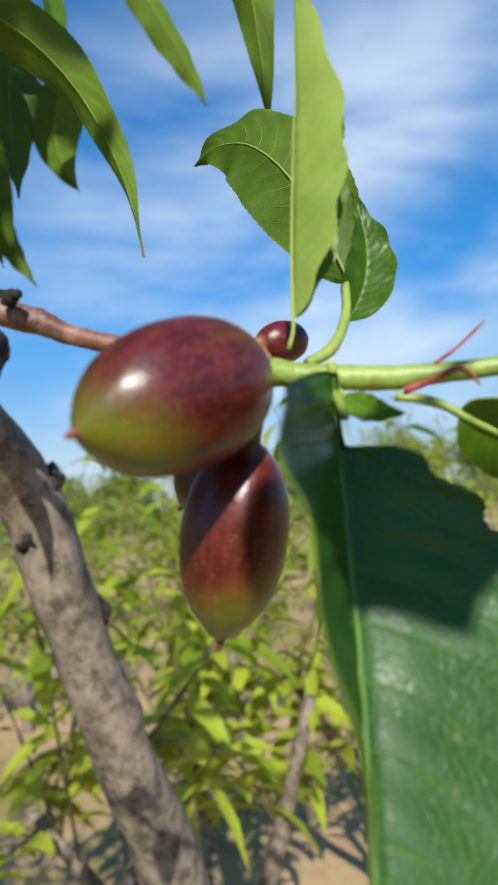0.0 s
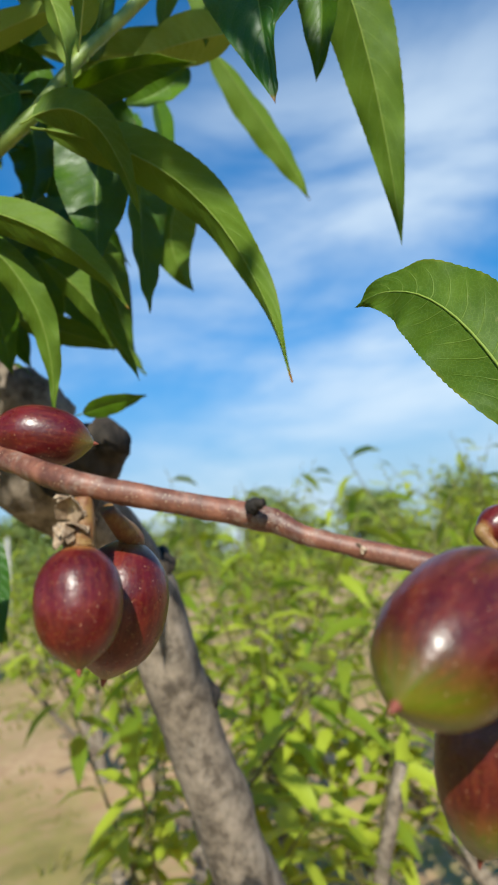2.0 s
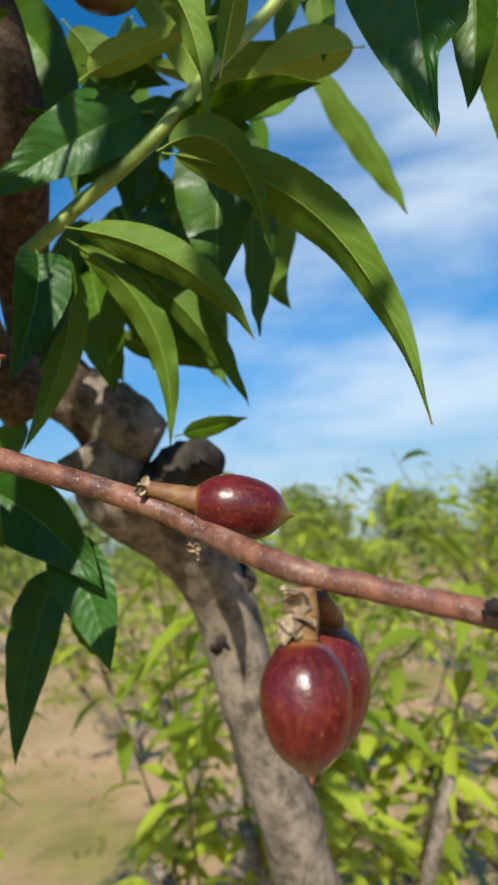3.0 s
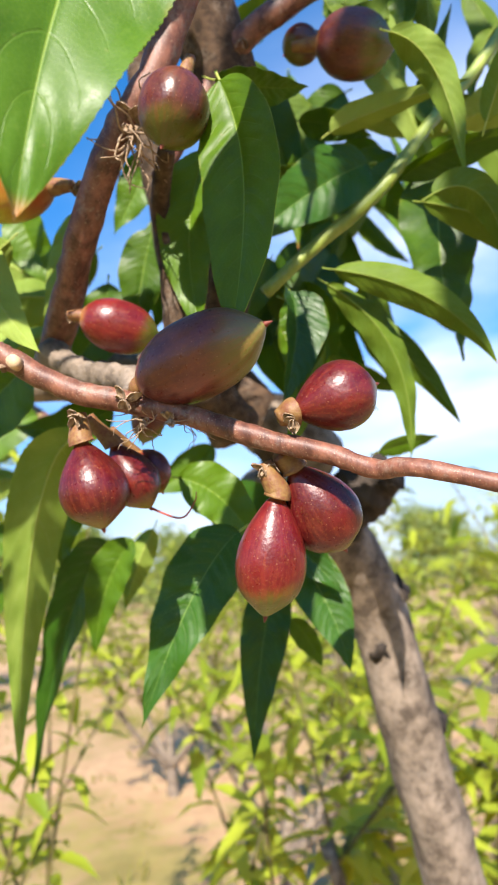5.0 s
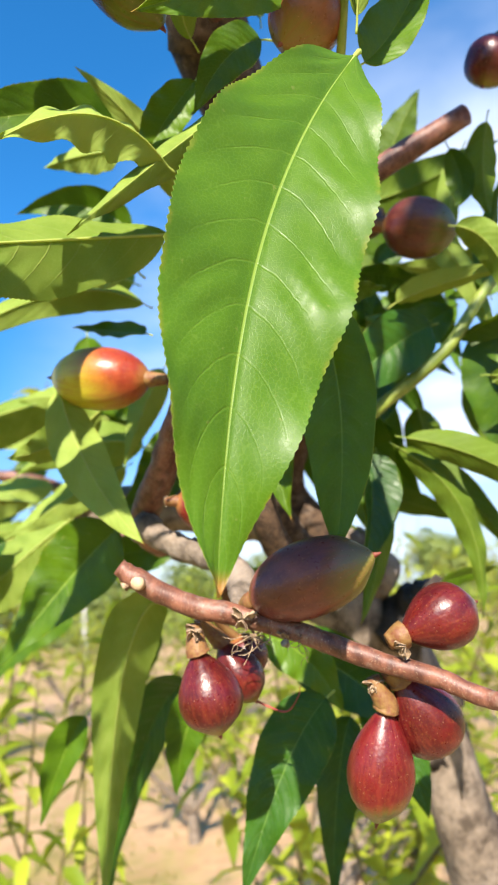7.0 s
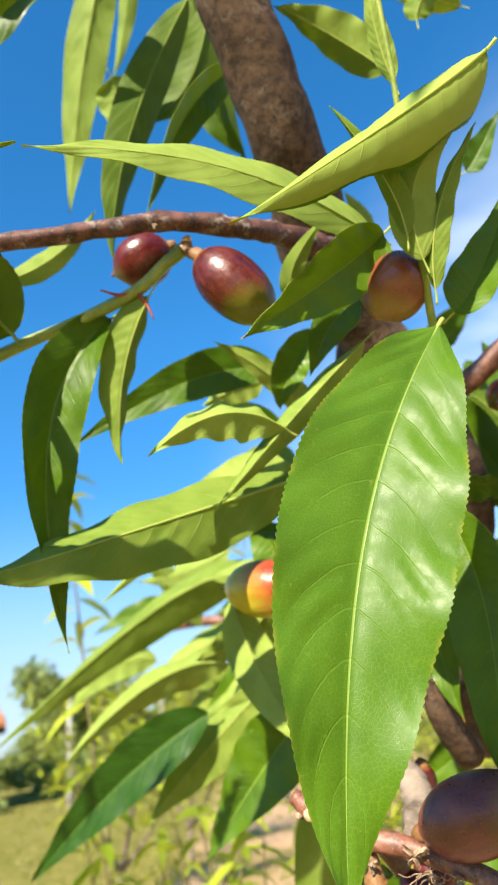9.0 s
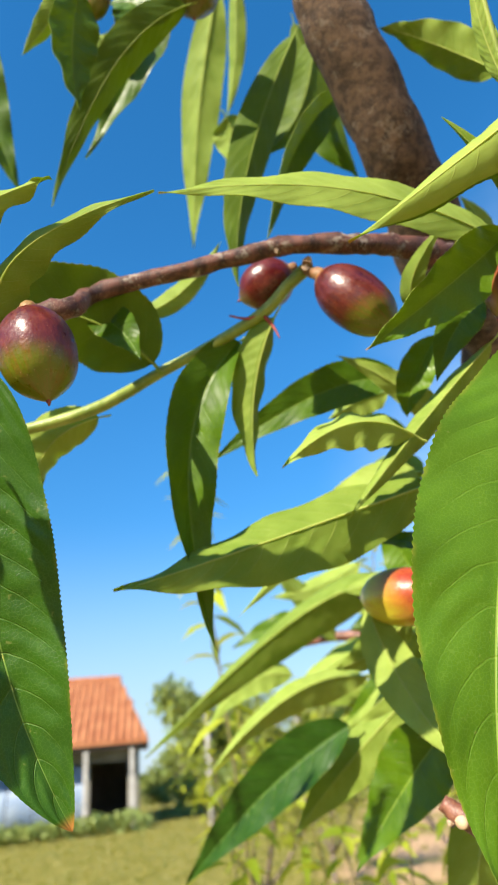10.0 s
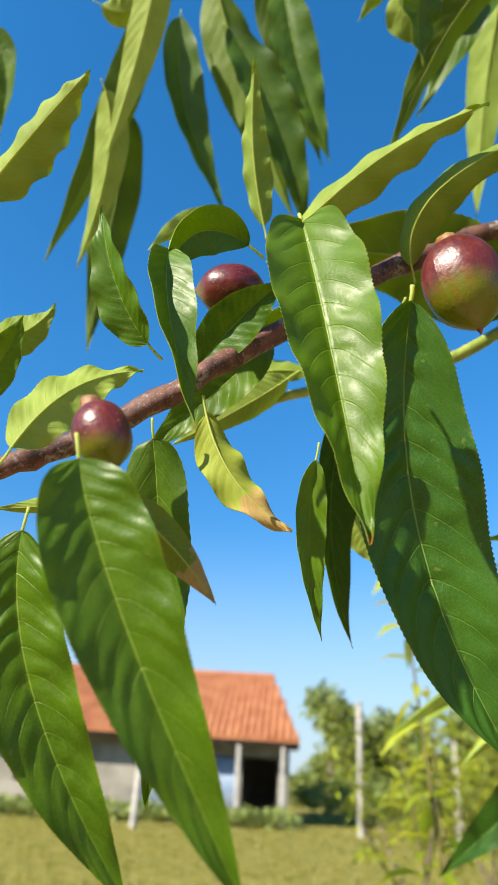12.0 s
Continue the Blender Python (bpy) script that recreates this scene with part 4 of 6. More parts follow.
leaf((0.2992, 0.2959, 1.9151), (0.2892, 0.3027, 1.8951), (0.2824, 0.3095, 1.8681), 0.0147, (-0.01, 0.96, 0.28), 20, under_face=UNDER_SHADED)
leaf((0.2967, 0.3113, 1.9607), (0.3095, 0.3039, 1.9085), (0.3068, 0.3017, 1.8595), 0.0234, (0.30, 0.95, -0.06), 15, under_face=UNDER_SHADED)
leaf((0.2228, 0.3579, 1.9760), (0.2422, 0.3556, 1.9444), (0.2574, 0.3453, 1.9057), 0.0278, (0.69, 0.70, 0.21), 15, under_face=UNDER_SHADED)
leaf((0.1390, 0.3371, 1.8249), (0.1602, 0.3296, 1.8228), (0.1874, 0.3202, 1.8184), 0.0234, (-0.11, 0.07, -0.99), 10, under_face=UNDER_SHADED)
leaf((0.1181, 0.3840, 1.6429), (0.1520, 0.3641, 1.6203), (0.1810, 0.3483, 1.5836), 0.0406, (-0.48, -0.88, 0.02), 12, top_face=LEAF_OLD, under_face=UNDER_SHADED)
leaf((0.1613, 0.3725, 1.6138), (0.1758, 0.3615, 1.5805), (0.1835, 0.3538, 1.5425), 0.0308, (-0.29, -0.94, 0.16), 15, top_face=LEAF_OLD, under_face=UNDER_SHADED)
leaf((0.1618, 0.3969, 1.5941), (0.1483, 0.3973, 1.5548), (0.1383, 0.3996, 1.4944), 0.0295, (-0.36, -0.93, 0.06), 15, top_face=LEAF_OLD, under_face=UNDER_SHADED)
leaf((0.2366, 0.3899, 1.6685), (0.2550, 0.3824, 1.6729), (0.2733, 0.3752, 1.6753), 0.0140, (-0.17, -0.74, -0.65), 10, under_face=UNDER_SHADED)
leaf((0.2538, 0.3080, 1.9457), (0.2435, 0.3182, 1.9051), (0.2502, 0.3232, 1.8565), 0.0167, (0.12, 0.98, 0.16), 20)
leaf((0.1969, 0.3369, 1.9205), (0.2355, 0.3219, 1.9316), (0.2811, 0.3024, 1.9528), 0.0301, (0.20, 0.88, 0.43), 12, under_face=UNDER_SHADED)
leaf((0.2971, 0.3128, 1.8762), (0.2610, 0.3357, 1.8754), (0.2113, 0.3505, 1.8833), 0.0259, (0.31, 0.56, 0.77), 12)
leaf((0.2333, 0.3206, 1.8366), (0.1983, 0.3263, 1.8133), (0.1726, 0.3301, 1.7836), 0.0293, (-0.24, -0.96, 0.10), 12, under_face=UNDER_SHADED)
leaf((0.2340, 0.2594, 1.9246), (0.2304, 0.2668, 1.8942), (0.2335, 0.2709, 1.8694), 0.0200, (0.26, 0.94, 0.19), 18, under_face=UNDER_SHADED)
leaf((0.2128, 0.2692, 1.9111), (0.2190, 0.2717, 1.8891), (0.2137, 0.2759, 1.8772), 0.0168, (-0.82, -0.56, -0.13), 12, under_face=UNDER_SHADED)
leaf((0.2556, 0.3227, 1.7904), (0.2521, 0.3266, 1.7770), (0.2485, 0.3305, 1.7637), 0.0132, (-0.64, -0.77, -0.05), 12, under_face=UNDER_SHADED)
leaf((0.1702, 0.3425, 1.8317), (0.1968, 0.3328, 1.8363), (0.2298, 0.3238, 1.8267), 0.0295, (-0.06, 0.09, -0.99), 15)
leaf((0.1545, 0.3234, 1.7410), (0.1618, 0.3149, 1.7182), (0.1513, 0.3145, 1.6849), 0.0277, (-0.53, -0.83, 0.16), 25, under_face=UNDER_SHADED)
leaf((0.2283, 0.3606, 1.9112), (0.2131, 0.3694, 1.8933), (0.1975, 0.3821, 1.8562), 0.0309, (-0.44, -0.89, -0.11), 12, under_face=UNDER_SHADED)
leaf((0.1762, 0.3670, 1.9120), (0.1939, 0.3668, 1.8843), (0.1999, 0.3616, 1.8476), 0.0324, (0.48, 0.87, 0.10), 12, under_face=UNDER_SHADED)
leaf((0.1883, 0.2444, 1.8426), (0.2115, 0.2455, 1.8255), (0.2215, 0.2486, 1.7732), 0.0200, (0.70, 0.60, 0.35), 24, wave=2)
leaf((0.2232, 0.2323, 1.7904), (0.2250, 0.2184, 1.8071), (0.2273, 0.2022, 1.8240), 0.0135, (0.40, 0.80, 0.45), 26)
leaf((0.2045, 0.2535, 1.7653), (0.2292, 0.2489, 1.7631), (0.2494, 0.2613, 1.7274), 0.0190, (0.55, 0.70, 0.45), 22, under_face=UNDER_SHADED)
leaf((0.1776, 0.2941, 1.8249), (0.1979, 0.2785, 1.8290), (0.2341, 0.2479, 1.8291), 0.0170, (0.20, 0.55, 0.80), 18)
leaf((0.0903, 0.1548, 1.8430), (0.0457, 0.1449, 1.7634), (0.0246, 0.1365, 1.6700), 0.0570, (0.06, -0.97, 0.15), 9, rows=160, roll=12, top_face=LEAF_YOUNG, shape=(0.80, 0.95), stem=0.003)
leaf((0.0992, 0.2360, 1.7942), (0.1033, 0.2303, 1.7452), (0.0925, 0.2295, 1.6864), 0.0341, (-0.71, -0.70, 0.09), 14, rows=160, shape=(0.5, 0.7))
leaf((0.1049, 0.2839, 1.7973), (0.0965, 0.2949, 1.7557), (0.0997, 0.2932, 1.7046), 0.0312, (-0.44, -0.89, -0.06), 14)
leaf((-0.0072, 0.3192, 1.7819), (0.0058, 0.3079, 1.7358), (0.0284, 0.2969, 1.6984), 0.0262, (0.02, 0.97, -0.25), 14)
leaf((0.0451, 0.3601, 1.6760), (0.0229, 0.3926, 1.6307), (0.0113, 0.4390, 1.4972), 0.0338, (-0.08, 0.91, 0.41), 12)
leaf((0.0679, 0.4277, 1.6214), (0.0434, 0.4759, 1.5816), (0.0122, 0.5429, 1.4588), 0.0356, (-0.72, -0.65, -0.22), 25, top_face=LEAF_OLD)
leaf((0.0219, 0.3603, 1.7148), (-0.0038, 0.3736, 1.6908), (-0.0421, 0.3844, 1.6471), 0.0442, (-0.32, -0.95, -0.03), 14)
leaf((0.0953, 0.3483, 1.6504), (0.1175, 0.3437, 1.6363), (0.1363, 0.3434, 1.6056), 0.0288, (-0.06, -1.00, 0.05), 14)
leaf((0.1156, 0.3156, 1.6188), (0.0918, 0.3184, 1.5905), (0.0670, 0.3267, 1.5362), 0.0344, (-0.46, -0.87, 0.15), 12, top_face=LEAF_OLD, quilt=0.05)
leaf((0.0773, 0.4026, 1.6237), (0.0620, 0.4129, 1.5976), (0.0547, 0.4228, 1.5599), 0.0275, (-0.55, -0.83, -0.07), 18)
leaf((0.0917, 0.4179, 1.6302), (0.0809, 0.4264, 1.6060), (0.0742, 0.4331, 1.5832), 0.0189, (0.25, 0.95, 0.21), 18)
leaf((0.0717, 0.1991, 1.8667), (0.0350, 0.1996, 1.8340), (-0.0045, 0.2005, 1.7953), 0.0220, (-0.06, 0.99, 0.08), 24, roll=60, wave=2)
leaf((0.0341, 0.3090, 1.8449), (0.0088, 0.3058, 1.8502), (-0.0337, 0.3213, 1.8438), 0.0330, (0.18, 0.98, 0.06), 22)
leaf((0.0274, 0.2892, 1.9022), (0.0082, 0.2956, 1.9024), (-0.0123, 0.3033, 1.8984), 0.0195, (0.31, 0.93, 0.17), 30)
leaf((0.0369, 0.3422, 1.8894), (0.0089, 0.3480, 1.9079), (-0.0289, 0.3607, 1.9077), 0.0266, (-0.33, -0.90, -0.29), 22)
leaf((0.0378, 0.3144, 1.8113), (0.0222, 0.3387, 1.8233), (0.0014, 0.3448, 1.8281), 0.0152, (-0.37, -0.75, 0.55), 10)
leaf((0.1046, 0.2591, 1.8146), (0.1245, 0.2534, 1.8096), (0.1440, 0.2472, 1.8080), 0.0183, (-0.28, -0.44, -0.85), 15)
leaf((0.0475, 0.4252, 1.7774), (0.0109, 0.4261, 1.7804), (-0.0348, 0.4343, 1.7624), 0.0371, (0.11, 0.99, -0.01), 15)
leaf((0.0380, 0.4513, 1.7698), (-0.0004, 0.4573, 1.7504), (-0.0444, 0.4664, 1.7248), 0.0295, (0.17, 0.98, 0.01), 15)
leaf((0.0556, 0.3724, 1.8134), (0.0436, 0.3810, 1.7904), (0.0304, 0.3923, 1.7556), 0.0240, (0.12, 0.95, 0.27), 20)
leaf((0.0044, 0.4515, 1.6086), (-0.0099, 0.4610, 1.5846), (-0.0244, 0.4738, 1.5446), 0.0265, (-0.44, -0.89, -0.11), 18)
leaf((0.0992, 0.3990, 1.8221), (0.0914, 0.4082, 1.7889), (0.0872, 0.4162, 1.7554), 0.0322, (-0.37, -0.91, -0.17), 12)
leaf((0.0727, 0.4340, 1.7984), (0.0606, 0.4456, 1.7601), (0.0298, 0.4601, 1.7390), 0.0376, (-0.31, -0.93, -0.19), 12)
leaf((0.1707, 0.4033, 1.5700), (0.1809, 0.4029, 1.5548), (0.1876, 0.4037, 1.5392), 0.0159, (-0.53, -0.79, -0.30), 15)
leaf((0.1269, 0.4051, 1.8530), (0.1148, 0.4175, 1.8107), (0.1026, 0.4307, 1.7646), 0.0438, (-0.39, -0.91, -0.16), 12)
leaf((0.0493, 0.4469, 1.6645), (0.0416, 0.4538, 1.6426), (0.0374, 0.4618, 1.6091), 0.0271, (-0.38, -0.91, -0.16), 15)
leaf((0.0799, 0.1686, 1.8971), (0.0176, 0.1319, 1.9104), (-0.0484, 0.1039, 1.8983), 0.0220, (-0.44, 0.88, 0.14), 8, roll=6)
leaf((0.1146, 0.1069, 1.9216), (0.0795, 0.1135, 1.9020), (0.0171, 0.1285, 1.8789), 0.0400, (0.15, 0.98, 0.15), 8, roll=95, wave=1.6)
leaf((-0.0227, 0.1913, 1.9005), (-0.0378, 0.1992, 1.8675), (-0.0440, 0.2122, 1.8282), 0.0250, (-0.62, 0.68, 0.38), 34, wave=2)
leaf((-0.0421, 0.1978, 1.8955), (-0.0723, 0.2008, 1.8391), (-0.0691, 0.2231, 1.7514), 0.0322, (0.45, -0.86, 0.22), 30)
leaf((0.0353, 0.2289, 1.8162), (-0.0371, 0.2125, 1.7966), (-0.1057, 0.1923, 1.7772), 0.0402, (-0.21, 0.97, -0.13), 20, rows=160)
leaf((0.0325, 0.2585, 1.8916), (-0.0130, 0.2511, 1.8876), (-0.0743, 0.2437, 1.8549), 0.0271, (0.20, -0.96, -0.21), 14)
leaf((0.0304, 0.1990, 1.8282), (0.0043, 0.1856, 1.8327), (-0.0268, 0.1864, 1.8185), 0.0240, (-0.21, 0.98, -0.04), 40, wave=1.8)
leaf((0.0405, 0.3358, 1.8389), (-0.0136, 0.3263, 1.8357), (-0.0845, 0.3219, 1.7864), 0.0230, (-0.11, 0.99, -0.00), 36)
leaf((0.0000, 0.5470, 1.8489), (-0.1063, 0.5830, 1.8247), (-0.2691, 0.6322, 1.7223), 0.0640, (0.29, 0.96, 0.03), 42)
leaf((-0.0327, 0.6015, 1.7732), (-0.1035, 0.5912, 1.7647), (-0.1880, 0.5821, 1.7033), 0.0520, (-0.05, 0.99, -0.16), 44, wave=2)
leaf((-0.0458, 0.5070, 1.7294), (-0.1212, 0.5237, 1.6882), (-0.2066, 0.5512, 1.6218), 0.0494, (-0.24, -0.97, -0.04), 24, top_face=LEAF_OLD)
leaf((0.0095, 0.5083, 1.7492), (-0.0485, 0.5188, 1.7050), (-0.1031, 0.5324, 1.6560), 0.0475, (0.22, 0.98, -0.01), 16)
leaf((-0.0418, 0.2422, 2.2758), (-0.0759, 0.2824, 2.1825), (-0.0981, 0.3261, 2.0873), 0.0341, (-0.09, 0.90, 0.43), 14)
leaf((0.0122, 0.1904, 2.1075), (-0.0279, 0.2027, 2.0219), (-0.0452, 0.2159, 1.9439), 0.0283, (-0.53, 0.79, 0.31), 14, under_face=UNDER_SHADED)
leaf((-0.0289, 0.2589, 2.3155), (-0.0390, 0.2855, 2.2588), (-0.0577, 0.3089, 2.2052), 0.0174, (0.01, 0.91, 0.41), 14)
leaf((0.0131, 0.2249, 2.1747), (0.0234, 0.2551, 2.1193), (0.0375, 0.2836, 2.0690), 0.0235, (-0.23, 0.87, 0.43), 14, under_face=UNDER_SHADED)
leaf((0.0340, 0.1992, 2.0540), (0.0032, 0.1981, 2.0212), (-0.0227, 0.2090, 1.9667), 0.0215, (0.72, -0.47, -0.52), 26)
leaf((-0.0432, 0.1441, 2.0865), (-0.0874, 0.1455, 2.0544), (-0.1316, 0.1658, 1.9852), 0.0245, (-0.65, 0.39, 0.65), 14, under_face=UNDER_SHADED)
leaf((-0.0934, 0.1165, 2.0755), (-0.1023, 0.1279, 2.0494), (-0.1045, 0.1418, 2.0212), 0.0271, (0.71, -0.58, -0.41), 16)
leaf((-0.1057, 0.1241, 2.1006), (-0.1191, 0.1294, 2.0847), (-0.1366, 0.1333, 2.0697), 0.0153, (-0.63, 0.28, 0.72), 16)
leaf((-0.1111, 0.1062, 1.8564), (-0.0947, 0.0899, 1.8747), (-0.0455, 0.0912, 1.8880), 0.0220, (-0.01, 0.90, 0.44), 18, roll=60, wave=2.2)
leaf((-0.1553, 0.0844, 1.8606), (-0.1139, 0.0767, 1.8818), (-0.0767, 0.0769, 1.8901), 0.0220, (-0.09, 0.88, 0.46), 18, roll=60, wave=2.4)
leaf((-0.0822, 0.1831, 1.8831), (-0.1173, 0.1553, 1.9042), (-0.1780, 0.1253, 1.9031), 0.0482, (-0.19, 0.59, 0.78), 12, under_face=UNDER_SHADED)
leaf((-0.1113, 0.1013, 1.8365), (-0.1187, 0.1248, 1.7631), (-0.0985, 0.1475, 1.6940), 0.0460, (0.56, -0.80, -0.21), 12, rows=160, roll=14, top_face=LEAF_OLD, quilt=0.085, shape=(0.62, 0.82))
leaf((-0.1179, 0.1089, 1.8391), (-0.1517, 0.1360, 1.7926), (-0.1575, 0.1757, 1.7336), 0.0254, (0.78, -0.35, -0.51), 16, rows=160, top_face=LEAF_OLD)
leaf((-0.2006, 0.1288, 2.1952), (-0.1966, 0.1742, 2.1334), (-0.1874, 0.2168, 2.0689), 0.0319, (-0.66, 0.65, 0.38), 14, under_face=UNDER_SHADED)
leaf((-0.2243, 0.1347, 2.1254), (-0.2029, 0.1714, 2.0682), (-0.1947, 0.2106, 1.9985), 0.0326, (0.55, -0.77, -0.33), 16, under_face=UNDER_SHADED)
leaf((0.0794, 0.1580, 1.8904), (0.0538, 0.1589, 1.8727), (0.0160, 0.1605, 1.8515), 0.0279, (0.32, -0.75, -0.57), 14)
leaf((0.0726, 0.1935, 1.8849), (0.0579, 0.1967, 1.8757), (0.0454, 0.2054, 1.8557), 0.0197, (-0.17, -0.96, -0.23), 14)
leaf((0.0540, 0.2309, 1.8966), (0.0388, 0.2392, 1.8767), (0.0317, 0.2461, 1.8612), 0.0206, (-0.15, -0.94, -0.31), 14)
leaf((0.0543, 0.2710, 1.8594), (0.0329, 0.2485, 1.8796), (0.0022, 0.2359, 1.9006), 0.0162, (0.11, 0.68, 0.72), 16)
leaf((0.0885, 0.1476, 1.8673), (0.0885, 0.1352, 1.8931), (0.1081, 0.1277, 1.9119), 0.0196, (0.27, 0.92, 0.29), 18)
leaf((0.0918, 0.1528, 1.8571), (0.0969, 0.1401, 1.8843), (0.1147, 0.1281, 1.9121), 0.0115, (0.60, 0.79, 0.11), 20)
leaf((0.0834, 0.1431, 1.8758), (0.0770, 0.1327, 1.8963), (0.0597, 0.1196, 1.9206), 0.0112, (0.57, 0.57, 0.60), 22)
leaf((0.1092, 0.1797, 2.0121), (0.0844, 0.1758, 2.0393), (0.0564, 0.1661, 2.0548), 0.0251, (0.46, 0.50, 0.73), 12)
leaf((0.0882, 0.1257, 1.9360), (0.0835, 0.1161, 1.9551), (0.0824, 0.1050, 1.9779), 0.0107, (0.53, 0.73, 0.43), 20)
leaf((0.1031, 0.2632, 1.9764), (0.0984, 0.2565, 1.9896), (0.0902, 0.2493, 2.0032), 0.0116, (0.54, 0.61, 0.58), 20)
leaf((0.1343, 0.1840, 2.0537), (0.1393, 0.1792, 2.0646), (0.1545, 0.1729, 2.0801), 0.0163, (0.06, 0.94, 0.35), 15)
leaf((0.1762, 0.2102, 2.0987), (0.1527, 0.2056, 2.1044), (0.1258, 0.2005, 2.1104), 0.0147, (0.17, 0.27, 0.95), 15)
leaf((0.1029, 0.1703, 1.8570), (0.1164, 0.1635, 1.8721), (0.1320, 0.1505, 1.9016), 0.0230, (-0.47, -0.88, -0.08), 24)
leaf((0.1419, 0.2015, 1.9598), (0.1487, 0.1983, 1.9670), (0.1630, 0.1896, 1.9865), 0.0166, (-0.22, -0.94, -0.24), 20)
leaf((-0.1160, 0.1949, 1.8668), (-0.1422, 0.1914, 1.8518), (-0.1508, 0.1995, 1.8211), 0.0272, (-0.62, 0.58, 0.53), 20)
leaf((-0.0988, 0.2094, 1.9350), (-0.0718, 0.2090, 1.9468), (-0.0490, 0.2032, 1.9676), 0.0146, (-0.17, 0.89, 0.43), 14)
leaf((-0.1941, 0.1370, 1.8715), (-0.1654, 0.1430, 1.8770), (-0.1415, 0.1498, 1.8781), 0.0171, (0.23, -0.51, -0.83), 16)
leaf((-0.2058, 0.1442, 1.8509), (-0.1826, 0.1495, 1.8544), (-0.1670, 0.1560, 1.8512), 0.0140, (-0.29, 0.93, 0.25), 18)
leaf((-0.0923, 0.1522, 2.1281), (-0.0733, 0.1572, 2.0977), (-0.1145, 0.1689, 2.0204), 0.0374, (0.26, -0.94, -0.20), 14)
leaf((-0.1070, 0.1681, 1.9077), (-0.0915, 0.1653, 1.8929), (-0.0814, 0.1643, 1.8735), 0.0200, (-0.01, -0.99, 0.10), 16)
leaf((-0.0494, 0.2594, 2.1438), (-0.0444, 0.2692, 2.1242), (-0.0387, 0.2700, 2.0772), 0.0321, (-0.27, 0.96, 0.11), 12)
leaf((0.0067, 0.2244, 2.1333), (0.0181, 0.2478, 2.0867), (0.0361, 0.2636, 2.0569), 0.0249, (-0.45, -0.71, -0.54), 14, under_face=UNDER_SHADED)
leaf((0.0239, 0.2073, 2.1255), (0.0062, 0.2190, 2.0751), (-0.0213, 0.2193, 2.0468), 0.0300, (-0.29, 0.91, 0.30), 20, under_face=UNDER_SHADED)
leaf((0.0481, 0.2084, 1.8960), (0.0443, 0.1926, 1.9051), (0.0629, 0.1756, 1.9204), 0.0133, (0.39, 0.66, 0.64), 18)
leaf((0.0173, 0.3404, 1.8479), (-0.0018, 0.3411, 1.8433), (-0.0295, 0.3446, 1.8312), 0.0231, (-0.06, -0.99, -0.09), 14)
leaf((0.0140, 0.3507, 1.7796), (-0.0098, 0.3567, 1.7631), (-0.0354, 0.3579, 1.7563), 0.0249, (-0.10, 0.87, 0.48), 14)
leaf((-0.1341, 0.0556, 1.8390), (-0.1236, 0.0545, 1.7844), (-0.1164, 0.0579, 1.7344), 0.0325, (0.38, -0.93, 0.04), 28, rows=160, quilt=0.0, shape=(0.36, 0.95))
leaf((-0.1620, 0.0099, 1.7415), (-0.1534, 0.0200, 1.7120), (-0.1352, 0.0413, 1.6672), 0.0233, (0.62, -0.77, -0.10), 14, rows=160, roll=18, quilt=0.045, shape=(0.5, 0.85))
leaf((-0.1961, 0.0316, 1.7370), (-0.1923, 0.0413, 1.7015), (-0.1729, 0.0623, 1.6606), 0.0235, (0.53, -0.83, -0.17), 16, rows=160, roll=18, quilt=0.045, shape=(0.55, 0.85))
leaf((-0.1673, 0.0353, 1.8224), (-0.1629, 0.0341, 1.7955), (-0.1555, 0.0431, 1.7646), 0.0163, (0.72, -0.69, 0.05), 30, top_face=LEAF_YOUNG)
leaf((-0.1500, 0.0515, 1.8318), (-0.1622, 0.0397, 1.8302), (-0.1716, 0.0399, 1.8105), 0.0159, (0.75, -0.34, -0.57), 26, top_face=LEAF_YOUNG)
leaf((-0.1772, 0.0447, 1.7970), (-0.1830, 0.0328, 1.8126), (-0.1863, 0.0235, 1.8368), 0.0155, (0.00, -0.88, -0.47), 30, top_face=LEAF_YOUNG)
leaf((-0.1634, 0.0870, 1.8789), (-0.1624, 0.0706, 1.9082), (-0.1562, 0.0573, 1.9369), 0.0146, (-0.14, 0.88, 0.46), 30, wave=2)
leaf((-0.2379, 0.0187, 1.8535), (-0.2120, 0.0144, 1.8734), (-0.1910, 0.0115, 1.8863), 0.0240, (-0.29, 0.76, 0.58), 18, roll=60, wave=2.2)
leaf((-0.1955, 0.0216, 1.7547), (-0.1860, 0.0283, 1.7738), (-0.1745, 0.0409, 1.7842), 0.0165, (-0.63, 0.78, -0.06), 16, wave=2)
leaf((-0.1633, 0.0249, 1.7386), (-0.1585, 0.0407, 1.7330), (-0.1520, 0.0531, 1.7216), 0.0112, (-0.78, 0.52, 0.35), 24, top_face=TOP_DRY, under_face=UNDER_DRY)
leaf((-0.1649, 0.0611, 1.7797), (-0.1560, 0.0648, 1.7593), (-0.1408, 0.0712, 1.7442), 0.0141, (-0.51, 0.86, -0.10), 18, top_face=TOP_DRY, under_face=UNDER_DRY, wave=3)
leaf((-0.1443, 0.0977, 1.7786), (-0.1485, 0.1038, 1.7533), (-0.1469, 0.1124, 1.7243), 0.0110, (0.58, -0.78, -0.24), 20)
leaf((-0.1793, 0.0564, 1.7721), (-0.1832, 0.0771, 1.7228), (-0.1917, 0.0923, 1.6759), 0.0205, (0.29, -0.94, -0.18), 20, shape=(0.35, 1.0), wave=3)
